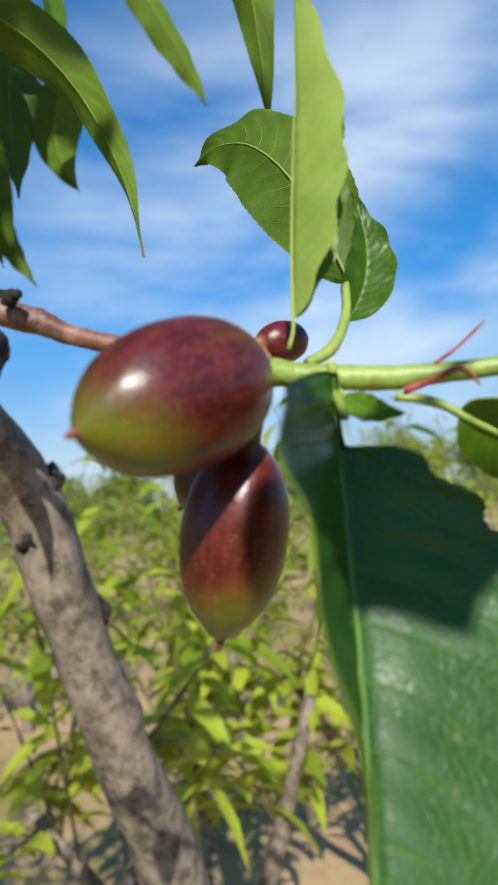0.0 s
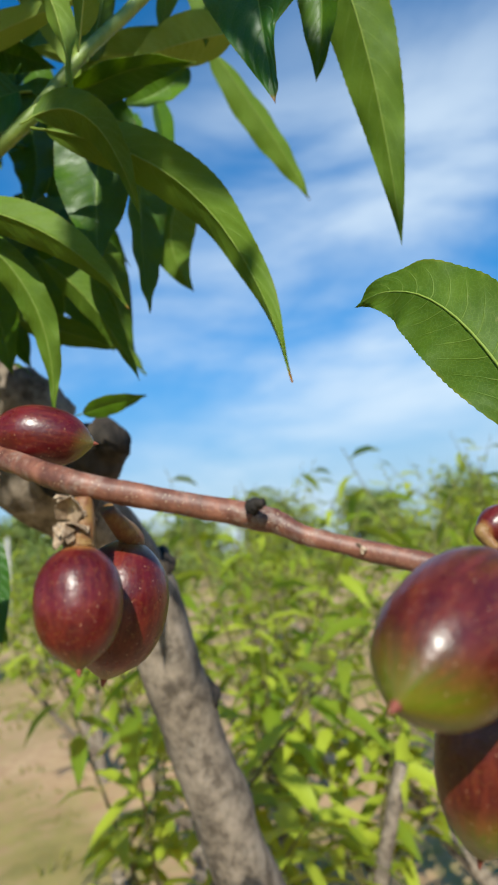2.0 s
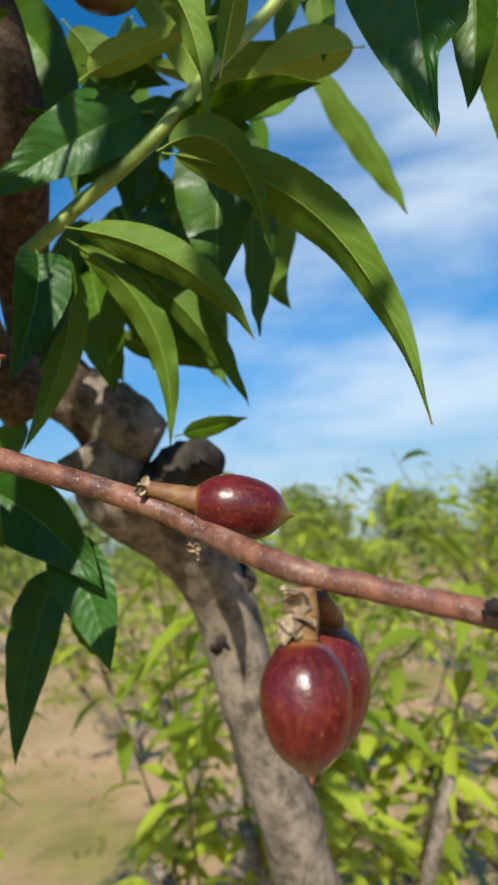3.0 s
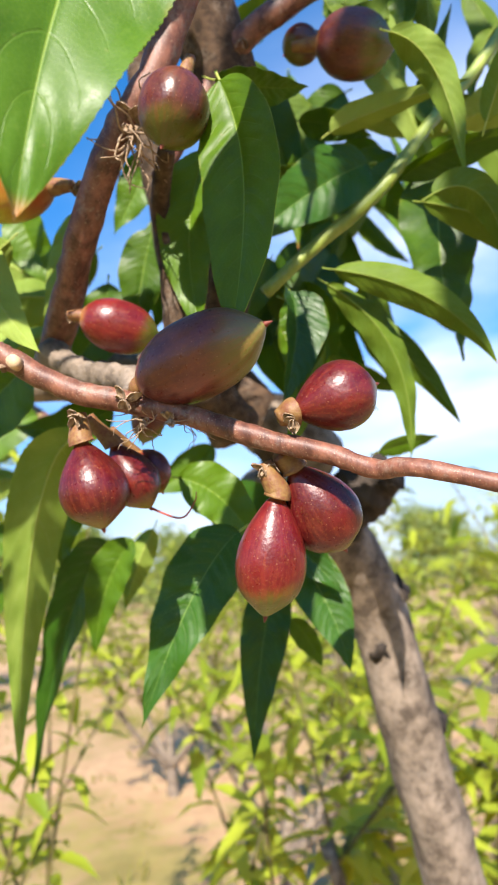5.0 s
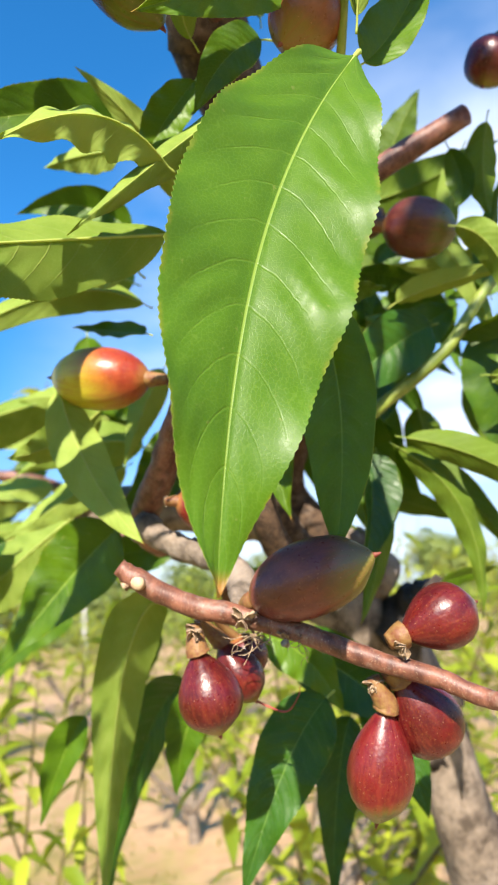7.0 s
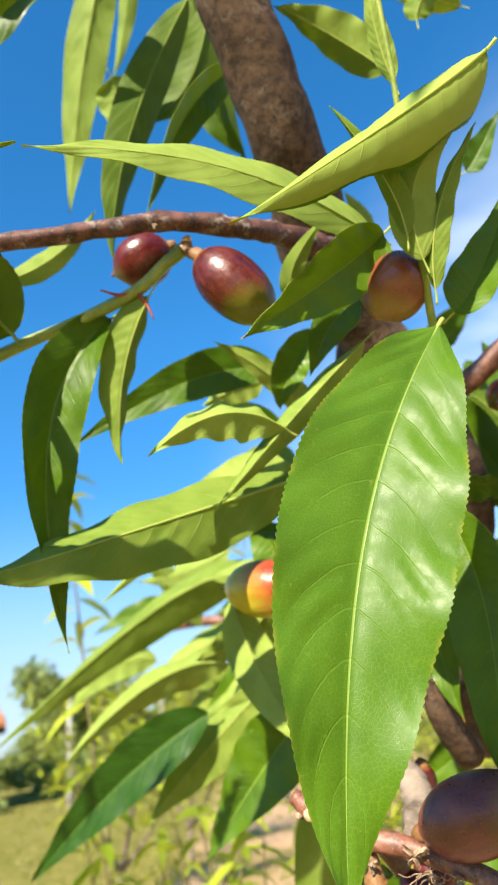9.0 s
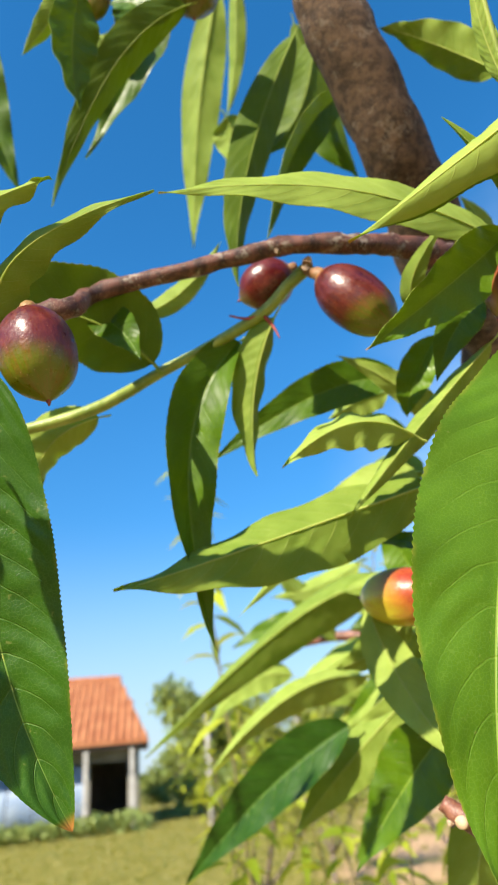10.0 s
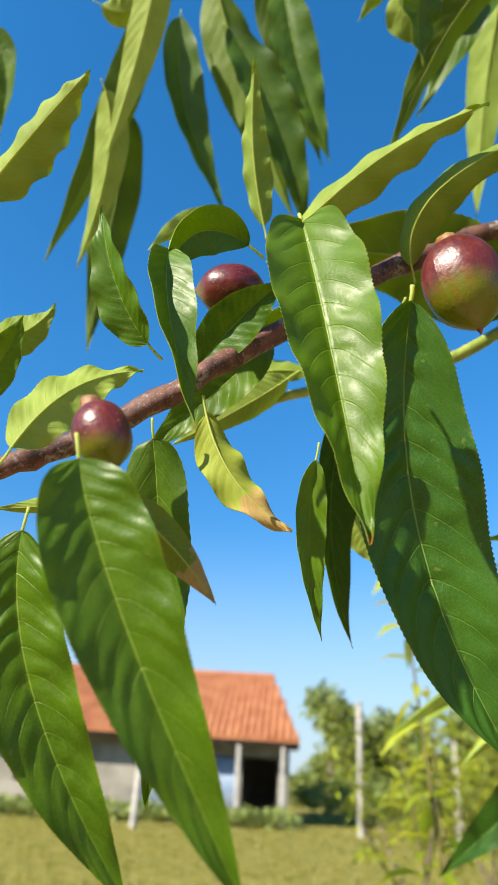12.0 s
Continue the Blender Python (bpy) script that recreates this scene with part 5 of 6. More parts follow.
leaf((-0.2599, 0.0981, 2.1354), (-0.2918, 0.1179, 2.0502), (-0.3394, 0.1328, 1.9595), 0.0253, (-0.81, 0.38, 0.44), 14, under_face=UNDER_SHADED)
leaf((-0.2559, 0.1223, 2.1408), (-0.2580, 0.1470, 2.0742), (-0.2397, 0.1811, 2.0092), 0.0301, (0.73, -0.65, -0.20), 20, under_face=UNDER_SHADED)
leaf((-0.2353, 0.1269, 2.1734), (-0.2243, 0.1588, 2.1059), (-0.2049, 0.2093, 2.0136), 0.0400, (-0.48, 0.81, 0.33), 14, under_face=UNDER_SHADED)
leaf((-0.1899, 0.1405, 2.1687), (-0.1861, 0.1663, 2.1053), (-0.1738, 0.1957, 2.0432), 0.0309, (0.42, -0.85, -0.32), 16, under_face=UNDER_SHADED)
leaf((-0.1624, 0.0968, 1.8297), (-0.1806, 0.0886, 1.8056), (-0.1996, 0.0797, 1.7820), 0.0190, (0.54, -0.83, -0.12), 14)
leaf((-0.1690, 0.1286, 1.8344), (-0.1857, 0.1218, 1.8203), (-0.2124, 0.1122, 1.8020), 0.0161, (-0.63, 0.53, 0.57), 14)
leaf((-0.1790, 0.0751, 1.8087), (-0.1607, 0.0707, 1.8217), (-0.1456, 0.0680, 1.8291), 0.0184, (0.15, -0.83, -0.53), 22, top_face=LEAF_YOUNG)
leaf((-0.1903, 0.1122, 1.9097), (-0.2085, 0.1015, 1.9120), (-0.2237, 0.0924, 1.8921), 0.0138, (-0.57, 0.27, 0.78), 14)
leaf((-0.3016, 0.1406, 2.0898), (-0.3173, 0.1607, 2.0189), (-0.3364, 0.1815, 1.9216), 0.0339, (-0.80, 0.52, 0.29), 14, under_face=UNDER_SHADED)
leaf((-0.3509, 0.0558, 2.0829), (-0.3415, 0.0709, 2.0652), (-0.3524, 0.0868, 2.0278), 0.0227, (0.35, -0.81, -0.47), 14)
leaf((-0.2590, 0.0510, 1.8004), (-0.2390, 0.0453, 1.8063), (-0.2229, 0.0364, 1.8143), 0.0163, (0.07, -0.59, -0.81), 18, top_face=LEAF_YOUNG)
leaf((-0.2581, 0.0504, 1.8243), (-0.2377, 0.0501, 1.8211), (-0.2254, 0.0510, 1.8308), 0.0154, (-0.13, 0.81, 0.57), 24)
leaf((-0.2143, 0.0785, 1.7710), (-0.2187, 0.0689, 1.7616), (-0.2420, 0.0586, 1.7585), 0.0095, (-0.64, 0.59, 0.49), 14)
leaf((-0.1655, 0.1835, 1.8082), (-0.1596, 0.1982, 1.7879), (-0.1545, 0.2073, 1.7768), 0.0165, (-0.55, 0.75, 0.37), 14)
leaf((-0.3030, 0.0958, 2.1444), (-0.2864, 0.1058, 2.1421), (-0.2674, 0.1091, 2.1535), 0.0193, (-0.37, 0.44, 0.82), 14)
leaf((0.2071, 0.4308, 1.8035), (0.2231, 0.4324, 1.7681), (0.2307, 0.4389, 1.7226), 0.0393, (-0.66, -0.70, -0.26), 14, rows=36)
leaf((0.1896, 0.4563, 1.8130), (0.1997, 0.4618, 1.7677), (0.2140, 0.4665, 1.7200), 0.0445, (-0.62, -0.75, -0.24), 14, rows=36)
leaf((0.2418, 0.4003, 1.8989), (0.2663, 0.3967, 1.8756), (0.2925, 0.3964, 1.8329), 0.0387, (-0.72, -0.45, -0.52), 14)
leaf((0.2088, 0.4109, 1.9016), (0.2213, 0.4153, 1.8579), (0.2136, 0.4258, 1.8180), 0.0403, (-0.67, -0.72, -0.17), 14)
leaf((0.3194, 0.3873, 1.8329), (0.3063, 0.3991, 1.7955), (0.3202, 0.4023, 1.7559), 0.0367, (0.36, 0.92, 0.18), 14, under_face=UNDER_SHADED)
leaf((0.0776, 0.4891, 1.7286), (0.0484, 0.5018, 1.7139), (0.0071, 0.5146, 1.7194), 0.0362, (-0.34, -0.94, 0.04), 14)
leaf((0.0282, 0.4681, 1.8101), (0.0007, 0.4737, 1.8287), (-0.0350, 0.4855, 1.8295), 0.0328, (0.26, 0.96, -0.00), 14)
leaf((0.0154, 0.4601, 1.8726), (0.0255, 0.4641, 1.8349), (0.0461, 0.4628, 1.8066), 0.0342, (-0.42, -0.88, -0.23), 14)
leaf((0.1088, 0.4142, 1.8918), (0.0948, 0.4242, 1.8649), (0.0779, 0.4355, 1.8361), 0.0309, (-0.31, -0.93, -0.18), 14)
leaf((0.2567, 0.4149, 1.7995), (0.2653, 0.4190, 1.7647), (0.2794, 0.4233, 1.7187), 0.0322, (0.30, 0.94, 0.18), 14, under_face=UNDER_SHADED)
leaf((0.0691, 0.4699, 1.8404), (0.0439, 0.4834, 1.8147), (0.0197, 0.4983, 1.7803), 0.0349, (-0.20, 0.81, 0.55), 14, under_face=UNDER_SHADED)
leaf((0.3157, 0.3552, 1.8933), (0.2956, 0.3648, 1.8785), (0.2696, 0.3749, 1.8716), 0.0255, (-0.34, -0.93, -0.12), 14)
leaf((0.2335, 0.3673, 1.9717), (0.2427, 0.3591, 1.9976), (0.2603, 0.3466, 2.0310), 0.0315, (0.47, 0.88, 0.09), 14, under_face=UNDER_SHADED)
leaf((0.1580, 0.3935, 1.9676), (0.1781, 0.3838, 1.9824), (0.2042, 0.3710, 2.0028), 0.0287, (0.12, -0.76, -0.64), 14)
leaf((0.0477, 0.4226, 1.8987), (0.0173, 0.4315, 1.9051), (-0.0172, 0.4461, 1.8902), 0.0334, (0.30, 0.92, 0.27), 14)
leaf((0.1975, 0.4508, 1.7189), (0.2135, 0.4515, 1.6877), (0.2213, 0.4549, 1.6572), 0.0307, (-0.60, -0.75, -0.28), 14)
leaf((0.1474, 0.4727, 1.6931), (0.1264, 0.4836, 1.6734), (0.1014, 0.4937, 1.6648), 0.0272, (-0.45, -0.89, 0.07), 14)
leaf((0.0222, 0.7940, 1.8633), (-0.0408, 0.7840, 1.8898), (-0.1331, 0.8021, 1.8679), 0.0474, (0.05, 0.99, -0.14), 20, rows=36)
leaf((-0.0125, 0.8568, 1.8348), (-0.0867, 0.8424, 1.8187), (-0.1844, 0.8445, 1.7571), 0.0482, (0.01, 0.98, -0.18), 18, rows=36)
leaf((0.0237, 0.8243, 1.8067), (-0.0381, 0.8266, 1.7660), (-0.1233, 0.8473, 1.6763), 0.0518, (-0.21, -0.98, 0.06), 16, rows=36)
leaf((-0.0358, 0.8480, 1.9494), (-0.0935, 0.8434, 1.9242), (-0.1631, 0.8273, 1.9137), 0.0399, (-0.12, 0.98, -0.14), 20, rows=36)
leaf((0.0016, 0.8565, 1.7325), (-0.0616, 0.8451, 1.7170), (-0.1351, 0.8566, 1.6517), 0.0529, (0.14, 0.96, -0.23), 18, rows=36)
leaf((-0.1030, 0.9240, 1.8767), (-0.1640, 0.8994, 1.8874), (-0.2406, 0.8893, 1.8616), 0.0415, (0.22, -0.96, 0.18), 16, rows=36)
leaf((0.0532, 0.8780, 1.9448), (0.0074, 0.8848, 1.9048), (-0.0680, 0.8817, 1.8663), 0.0466, (-0.07, -0.99, 0.07), 16, rows=36)
leaf((-0.0113, 0.9454, 1.7786), (-0.0840, 0.9171, 1.7895), (-0.1611, 0.8986, 1.7794), 0.0434, (-0.29, 0.92, -0.26), 20, rows=36)
leaf((0.0085, 0.8918, 1.6694), (-0.0494, 0.8855, 1.6473), (-0.1019, 0.9008, 1.5872), 0.0456, (-0.27, -0.93, 0.26), 16, rows=36)
leaf((-0.1622, 0.9354, 1.8202), (-0.2263, 0.9176, 1.8161), (-0.2934, 0.9264, 1.7599), 0.0449, (-0.00, 0.99, -0.14), 18, rows=36)
leaf((-0.0884, 0.9268, 1.7685), (-0.1297, 0.9426, 1.7141), (-0.1872, 0.9566, 1.6535), 0.0430, (0.31, 0.95, -0.02), 18, rows=36)
leaf((-0.0186, 0.9367, 1.9021), (-0.0621, 0.9534, 1.8448), (-0.1010, 0.9795, 1.7722), 0.0433, (-0.22, -0.96, -0.18), 16, rows=36)
leaf((-0.0858, 0.8831, 1.8531), (-0.1186, 0.8423, 1.9114), (-0.1618, 0.8054, 1.9560), 0.0368, (-0.48, 0.83, 0.27), 18, rows=36)
leaf((0.0446, 0.8115, 1.8433), (0.0352, 0.7819, 1.8941), (-0.0006, 0.7434, 1.9462), 0.0399, (0.32, -0.85, -0.42), 16, rows=36)
leaf((-0.2178, 0.0543, 2.0708), (-0.2358, 0.0732, 2.0236), (-0.2636, 0.0923, 1.9684), 0.0201, (-0.46, 0.75, 0.48), 16)
leaf((-0.2678, 0.0853, 2.0208), (-0.2725, 0.1038, 1.9847), (-0.2979, 0.1226, 1.9318), 0.0205, (-0.36, 0.81, 0.46), 16)
leaf((-0.1206, 0.1668, 2.1415), (-0.1096, 0.1794, 2.1294), (-0.0850, 0.1746, 2.1599), 0.0277, (-0.45, 0.68, 0.58), 14)
# shaded leaves deeper in the crown, behind the green shoot
rng = random.Random(21)
for i in range(20):
    b0 = Vector((rng.uniform(0.17, 0.32), rng.uniform(0.42, 0.50), rng.uniform(1.80, 2.02)))
    d = Vector((rng.uniform(-0.6, 0.7), rng.uniform(-0.3, 0.3), rng.uniform(-1.0, -0.25))).normalized()
    n = Vector((rng.uniform(-0.7, 0.7), -0.8, rng.uniform(-0.2, 0.6)))
    n = (n - d * n.dot(d)).normalized() * (1 if i % 3 else -1)
    ln = rng.uniform(0.07, 0.11)
    leaf(tuple(b0), tuple(b0 + d * ln * 0.5 + n * ln * 0.06), tuple(b0 + d * ln), ln * rng.uniform(0.26, 0.34), tuple(n), rng.uniform(10, 24), rows=30, under_face=UNDER_SHADED)

# ---- fruit ----
nectarine((0.2704, 0.0949, 1.5633), (0.2683, 0.0948, 1.5647), (0.2298, 0.0790, 1.5518), 0.0246, HALF)
nectarine((0.2698, 0.0968, 1.5596), (0.2661, 0.0961, 1.5521), (0.2608, 0.1062, 1.5139), 0.0209, BLUSH)
nectarine((0.2737, 0.1014, 1.5610), (0.2730, 0.1115, 1.5544), (0.2613, 0.1214, 1.5403), 0.0145, RIPE)
nectarine((0.2798, 0.1086, 1.5697), (0.2785, 0.1112, 1.5739), (0.2928, 0.1124, 1.5761), 0.0094, RIPE)
nectarine((0.1975, 0.1355, 1.5905), (0.1961, 0.1367, 1.5806), (0.1939, 0.1321, 1.5562), 0.0178, RIPE, 0.98)
nectarine((0.2035, 0.1425, 1.5880), (0.2105, 0.1521, 1.5813), (0.2023, 0.1583, 1.5495), 0.0233, RIPE)
nectarine((0.1706, 0.1597, 1.6139), (0.1809, 0.1589, 1.6110), (0.2041, 0.1553, 1.6055), 0.0150, RIPE)
nectarine((0.1040, 0.2193, 1.6496), (0.1082, 0.2176, 1.6512), (0.1398, 0.2139, 1.6603), 0.0257, RIPE, 1.3)
nectarine((0.1070, 0.2291, 1.6392), (0.1115, 0.2304, 1.6359), (0.1336, 0.2402, 1.6048), 0.0277, RIPE, 1.3)
nectarine((0.1018, 0.2313, 1.6368), (0.1060, 0.2320, 1.6267), (0.1016, 0.2444, 1.5835), 0.0254, TIPG, 1.3)
nectarine((0.0410, 0.2591, 1.6623), (0.0414, 0.2588, 1.6526), (0.0487, 0.2611, 1.6192), 0.0254, RIPE, 1.3)
nectarine((0.0452, 0.2703, 1.6639), (0.0542, 0.2726, 1.6537), (0.0686, 0.2764, 1.6276), 0.0204, RIPE, 1.3)
nectarine((0.0556, 0.2864, 1.6628), (0.0662, 0.2932, 1.6540), (0.0771, 0.2954, 1.6362), 0.0181, RIPE)
nectarine((0.0597, 0.2540, 1.6676), (0.0618, 0.2465, 1.6689), (0.1007, 0.2119, 1.6807), 0.0289, DUSK)
nectarine((0.0398, 0.3016, 1.7188), (0.0450, 0.3020, 1.7189), (0.0816, 0.3026, 1.7092), 0.0241, TIPG)
nectarine((0.0441, 0.2922, 1.7771), (0.0356, 0.2979, 1.7793), (-0.0111, 0.3243, 1.7898), 0.0324, YELLOW)
nectarine((0.1572, 0.2861, 1.8664), (0.1666, 0.2783, 1.8631), (0.2008, 0.2589, 1.8499), 0.0331, GREEN)
nectarine((0.1758, 0.2905, 1.8774), (0.1734, 0.2888, 1.8791), (0.1560, 0.2947, 1.8683), 0.0206, GREEN)
nectarine((0.0879, 0.2362, 1.8028), (0.0850, 0.2367, 1.7946), (0.0746, 0.2400, 1.7637), 0.0281, GREEN)
nectarine((-0.0037, 0.1827, 1.9176), (0.0023, 0.1807, 1.9112), (0.0320, 0.1870, 1.8754), 0.0281, HALF)
nectarine((-0.0086, 0.1929, 1.9303), (-0.0110, 0.1933, 1.9291), (-0.0400, 0.1959, 1.9188), 0.0249, RIPE)
nectarine((0.0940, 0.1691, 1.8814), (0.0920, 0.1678, 1.8838), (0.0708, 0.1722, 1.8606), 0.0275, AMBER)
nectarine((-0.0998, 0.1017, 1.8605), (-0.0967, 0.0995, 1.8575), (-0.0905, 0.1062, 1.8217), 0.0272, BLUSH)
nectarine((-0.1712, 0.0178, 1.7614), (-0.1687, 0.0175, 1.7598), (-0.1611, 0.0205, 1.7438), 0.0128, BLUSH)
nectarine((-0.1546, 0.0785, 1.8356), (-0.1562, 0.0773, 1.8363), (-0.1783, 0.0667, 1.8349), 0.0180, RIPE)
nectarine((-0.0868, 0.1249, 2.1135), (-0.0859, 0.1268, 2.1106), (-0.0957, 0.1369, 2.0855), 0.0148, HALF)
nectarine((-0.0347, 0.1379, 2.1195), (-0.0353, 0.1392, 2.1166), (-0.0414, 0.1528, 2.0873), 0.0277, GREEN)
nectarine((0.2265, 0.2264, 1.9516), (0.2236, 0.2279, 1.9490), (0.2145, 0.2359, 1.9237), 0.0266, RIPE)
nectarine((0.0812, 0.3195, 1.6896), (0.0805, 0.3201, 1.6884), (0.0749, 0.3302, 1.6652), 0.0172, HALF)

# ---- orchard behind ----
def lance_leaf(verts, faces, at, d, n, size, wid):
    """A small lance-shaped leaf, folded along its midrib and drooping, added to the lists."""
    s = d.cross(n).normalized()
    k = len(verts)
    for v, w, dz in ((0.0, 0.0, 0.0), (0.3, 0.9, 0.04), (0.62, 0.8, 0.01), (1.0, 0.0, -0.16)):
        c = at + d * (size * v) + Vector((0, 0, dz * size))
        if w:
            verts += [tuple(c - s * wid * w + n * wid * 0.35), tuple(c), tuple(c + s * wid * w + n * wid * 0.35)]
        else:
            verts.append(tuple(c))
    faces += [(k, k + 2, k + 1), (k, k + 3, k + 2), (k + 1, k + 2, k + 5, k + 4), (k + 2, k + 3, k + 6, k + 5), (k + 4, k + 5, k + 7), (k + 5, k + 6, k + 7)]


def orchard_tree(x, y, top, spread, shoots, per_shoot, size, seed, low=0.5, leader=0.0, label="young nectarine tree with thin yellow-green foliage"):
    """A small orchard tree: a trunk that forks low, limbs, slender upright shoots, and leaves set along the shoots."""
    rng = random.Random(seed)
    tree = tagged(new("orchard_tree"), label, "tree", "orchard trees in a row")
    tree.location = (x, y, 0)
    fork = Vector((rng.uniform(-0.05, 0.05), rng.uniform(-0.05, 0.05), low))
    tube("trunk", [(0, 0, -0.02, 0.05), (fork.x * 0.4, fork.y * 0.6, low * 0.5, 0.04), (*fork, 0.038)], TRUNK, tree, 10, 0.08, seed)
    ends = []
    for i in range(5):
        a = i * 1.2566 + rng.uniform(-0.4, 0.4)
        r = spread * rng.uniform(0.35, 0.6)
        e = Vector((math.cos(a) * r, math.sin(a) * r, low + (top - low) * rng.uniform(0.3, 0.5)))
        m = fork.lerp(e, 0.5) + Vector((0, 0, -0.05))
        tube("limb", [(*fork, 0.028), (*m, 0.021), (*e, 0.013)], TRUNK, tree, 8, 0.08, seed + i)
        ends.append((m, e))
    verts, faces, sv, sf = [], [], [], []
    for i in range(shoots):
        m, e = rng.choice(ends)
        p = m.lerp(e, rng.uniform(0.1, 1.0))
        a = rng.uniform(0, 6.283)
        out = spread * rng.uniform(0.15, 0.7)
        hi = rng.uniform(0.35, 1.0) if rng.random() < 0.75 else rng.uniform(-0.15, 0.3)
        if leader and i < 2:
            hi, out = 1.0 + leader * (1 - 0.4 * i), 0.15
        q = Vector((p.x + math.cos(a) * out, p.y + math.sin(a) * out, p.z + (top - p.z) * hi))
        bend = p.lerp(q, 0.55) + Vector((0, 0, 0.04 * spread))
        tv, tf = tube_lists([(*p, 0.005), (*bend, 0.003), (*q, 0.0015)], 5, 0.05, i, 3)
        k = len(sv)
        sv += tv
        sf += [tuple(k + b for b in f) for f in tf]
        many = per_shoot * (3 if leader and i < 2 else 1)
        for j in range(many):
            f = 0.12 + 0.88 * j / many
            c = (p * (1 - f) ** 2 + bend * 2 * f * (1 - f) + q * f * f)
            g = j * 2.4 + rng.uniform(-0.4, 0.4)
            d = Vector((math.cos(g), math.sin(g), rng.uniform(-0.75, 0.35))).normalized()
            n = (Vector((rng.uniform(-0.5, 0.5), rng.uniform(-0.5, 0.5), 1)) - d * 0).normalized()
            n = (n - d * n.dot(d)).normalized()
            lance_leaf(verts, faces, c, d, n, size * rng.uniform(0.7, 1.15), size * rng.uniform(0.11, 0.165))
    tagged(from_lists("shoot_wood", sv, sf, [ORCHARD_SHOOT], tree), "", "", "", "stuff")
    tagged(from_lists("crown", verts, faces, [CROWN], tree), "", "", "", "stuff")
    return tree


# x, y, height of the top, spread, shoots, leaves a shoot, leaf length
orchard_tree(0.80, 1.45, 1.80, 0.80, 24, 14, 0.15, 11, 0.45)
orchard_tree(1.55, 1.55, 1.88, 0.85, 28, 14, 0.15, 12, 0.45)
orchard_tree(0.95, 2.75, 1.84, 0.75, 13, 12, 0.15, 13, 0.45)
orchard_tree(1.5, 3.2, 2.05, 0.95, 36, 14, 0.15, 14, 0.5)
orchard_tree(2.8, 3.0, 2.1, 1.0, 36, 14, 0.15, 15, 0.5)
orchard_tree(0.9, 5.2, 2.0, 1.0, 44, 15, 0.15, 16, 0.22)
orchard_tree(2.6, 5.6, 2.3, 1.1, 36, 14, 0.15, 17, 0.5)
orchard_tree(4.6, 5.4, 2.4, 1.1, 36, 14, 0.15, 18, 0.5)
orchard_tree(2.0, 8.6, 2.3, 1.2, 40, 14, 0.15, 20, 0.5)
orchard_tree(4.4, 9.0, 2.4, 1.2, 40, 14, 0.15, 21, 0.5)
orchard_tree(0.1, 11.0, 2.3, 1.3, 50, 14, 0.16, 22, 0.35)
orchard_tree(7.0, 9.2, 2.5, 1.2, 40, 14, 0.15, 23, 0.5)

orchard_tree(-0.2, 1.5, 1.95, 0.46, 26, 16, 0.10, 24, 0.5, 0.6)
orchard_tree(-2.1, 8.6, 2.7, 1.3, 60, 15, 0.16, 26, 0.4)
orchard_tree(-1.7, 11.5, 2.7, 1.3, 50, 15, 0.16, 27, 0.4)


# ---- grass ----
def build_grass():
    """Tufts of blades over the meadow, thinner on the bare soil."""
    rng = random.Random(9)
    verts, faces = [], []
    for i in range(5200):
        d = 4.0 + 26.0 * rng.random() ** 0.8
        az = radians(rng.uniform(-50, 45))
        x, y = math.sin(az) * d, math.cos(az) * d
        if x + 0.05 * y > -0.9 and rng.random() < 0.8:
            continue
        h = rng.uniform(0.04, 0.13)
        for b in range(5):
            a = rng.uniform(0, 6.283)
            px, py = x + rng.uniform(-0.12, 0.12), y + rng.uniform(-0.12, 0.12)
            lx, ly, w = math.cos(a) * h * 0.5, math.sin(a) * h * 0.5, 0.006 + 0.0006 * d
            k = len(verts)
            verts += [(px - w, py, -0.02), (px + w, py, -0.02), (px + lx * 0.4 + w * 0.6, py + ly * 0.4, h * 0.6), (px + lx * 0.4 - w * 0.6, py + ly * 0.4, h * 0.6), (px + lx, py + ly, h)]
            faces += [(k, k + 1, k + 2, k + 3), (k + 3, k + 2, k + 4)]
    tagged(from_lists("grass", verts, faces, [GRASS], None), "dry yellow-green meadow grass", "grass", "", "stuff")


build_grass()

# ---- the house ----
def box(bm, x0, x1, y0, y1, z0, z1, bevel=0.0):
    r = bmesh.ops.create_cube(bm, size=1, matrix=Matrix.LocRotScale(((x0 + x1) / 2, (y0 + y1) / 2, (z0 + z1) / 2), None, (x1 - x0, y1 - y0, z1 - z0)))
    if bevel:
        ed = list({e for v in r["verts"] for e in v.link_edges})
        bmesh.ops.bevel(bm, geom=ed, offset=bevel, segments=1, affect="EDGES")


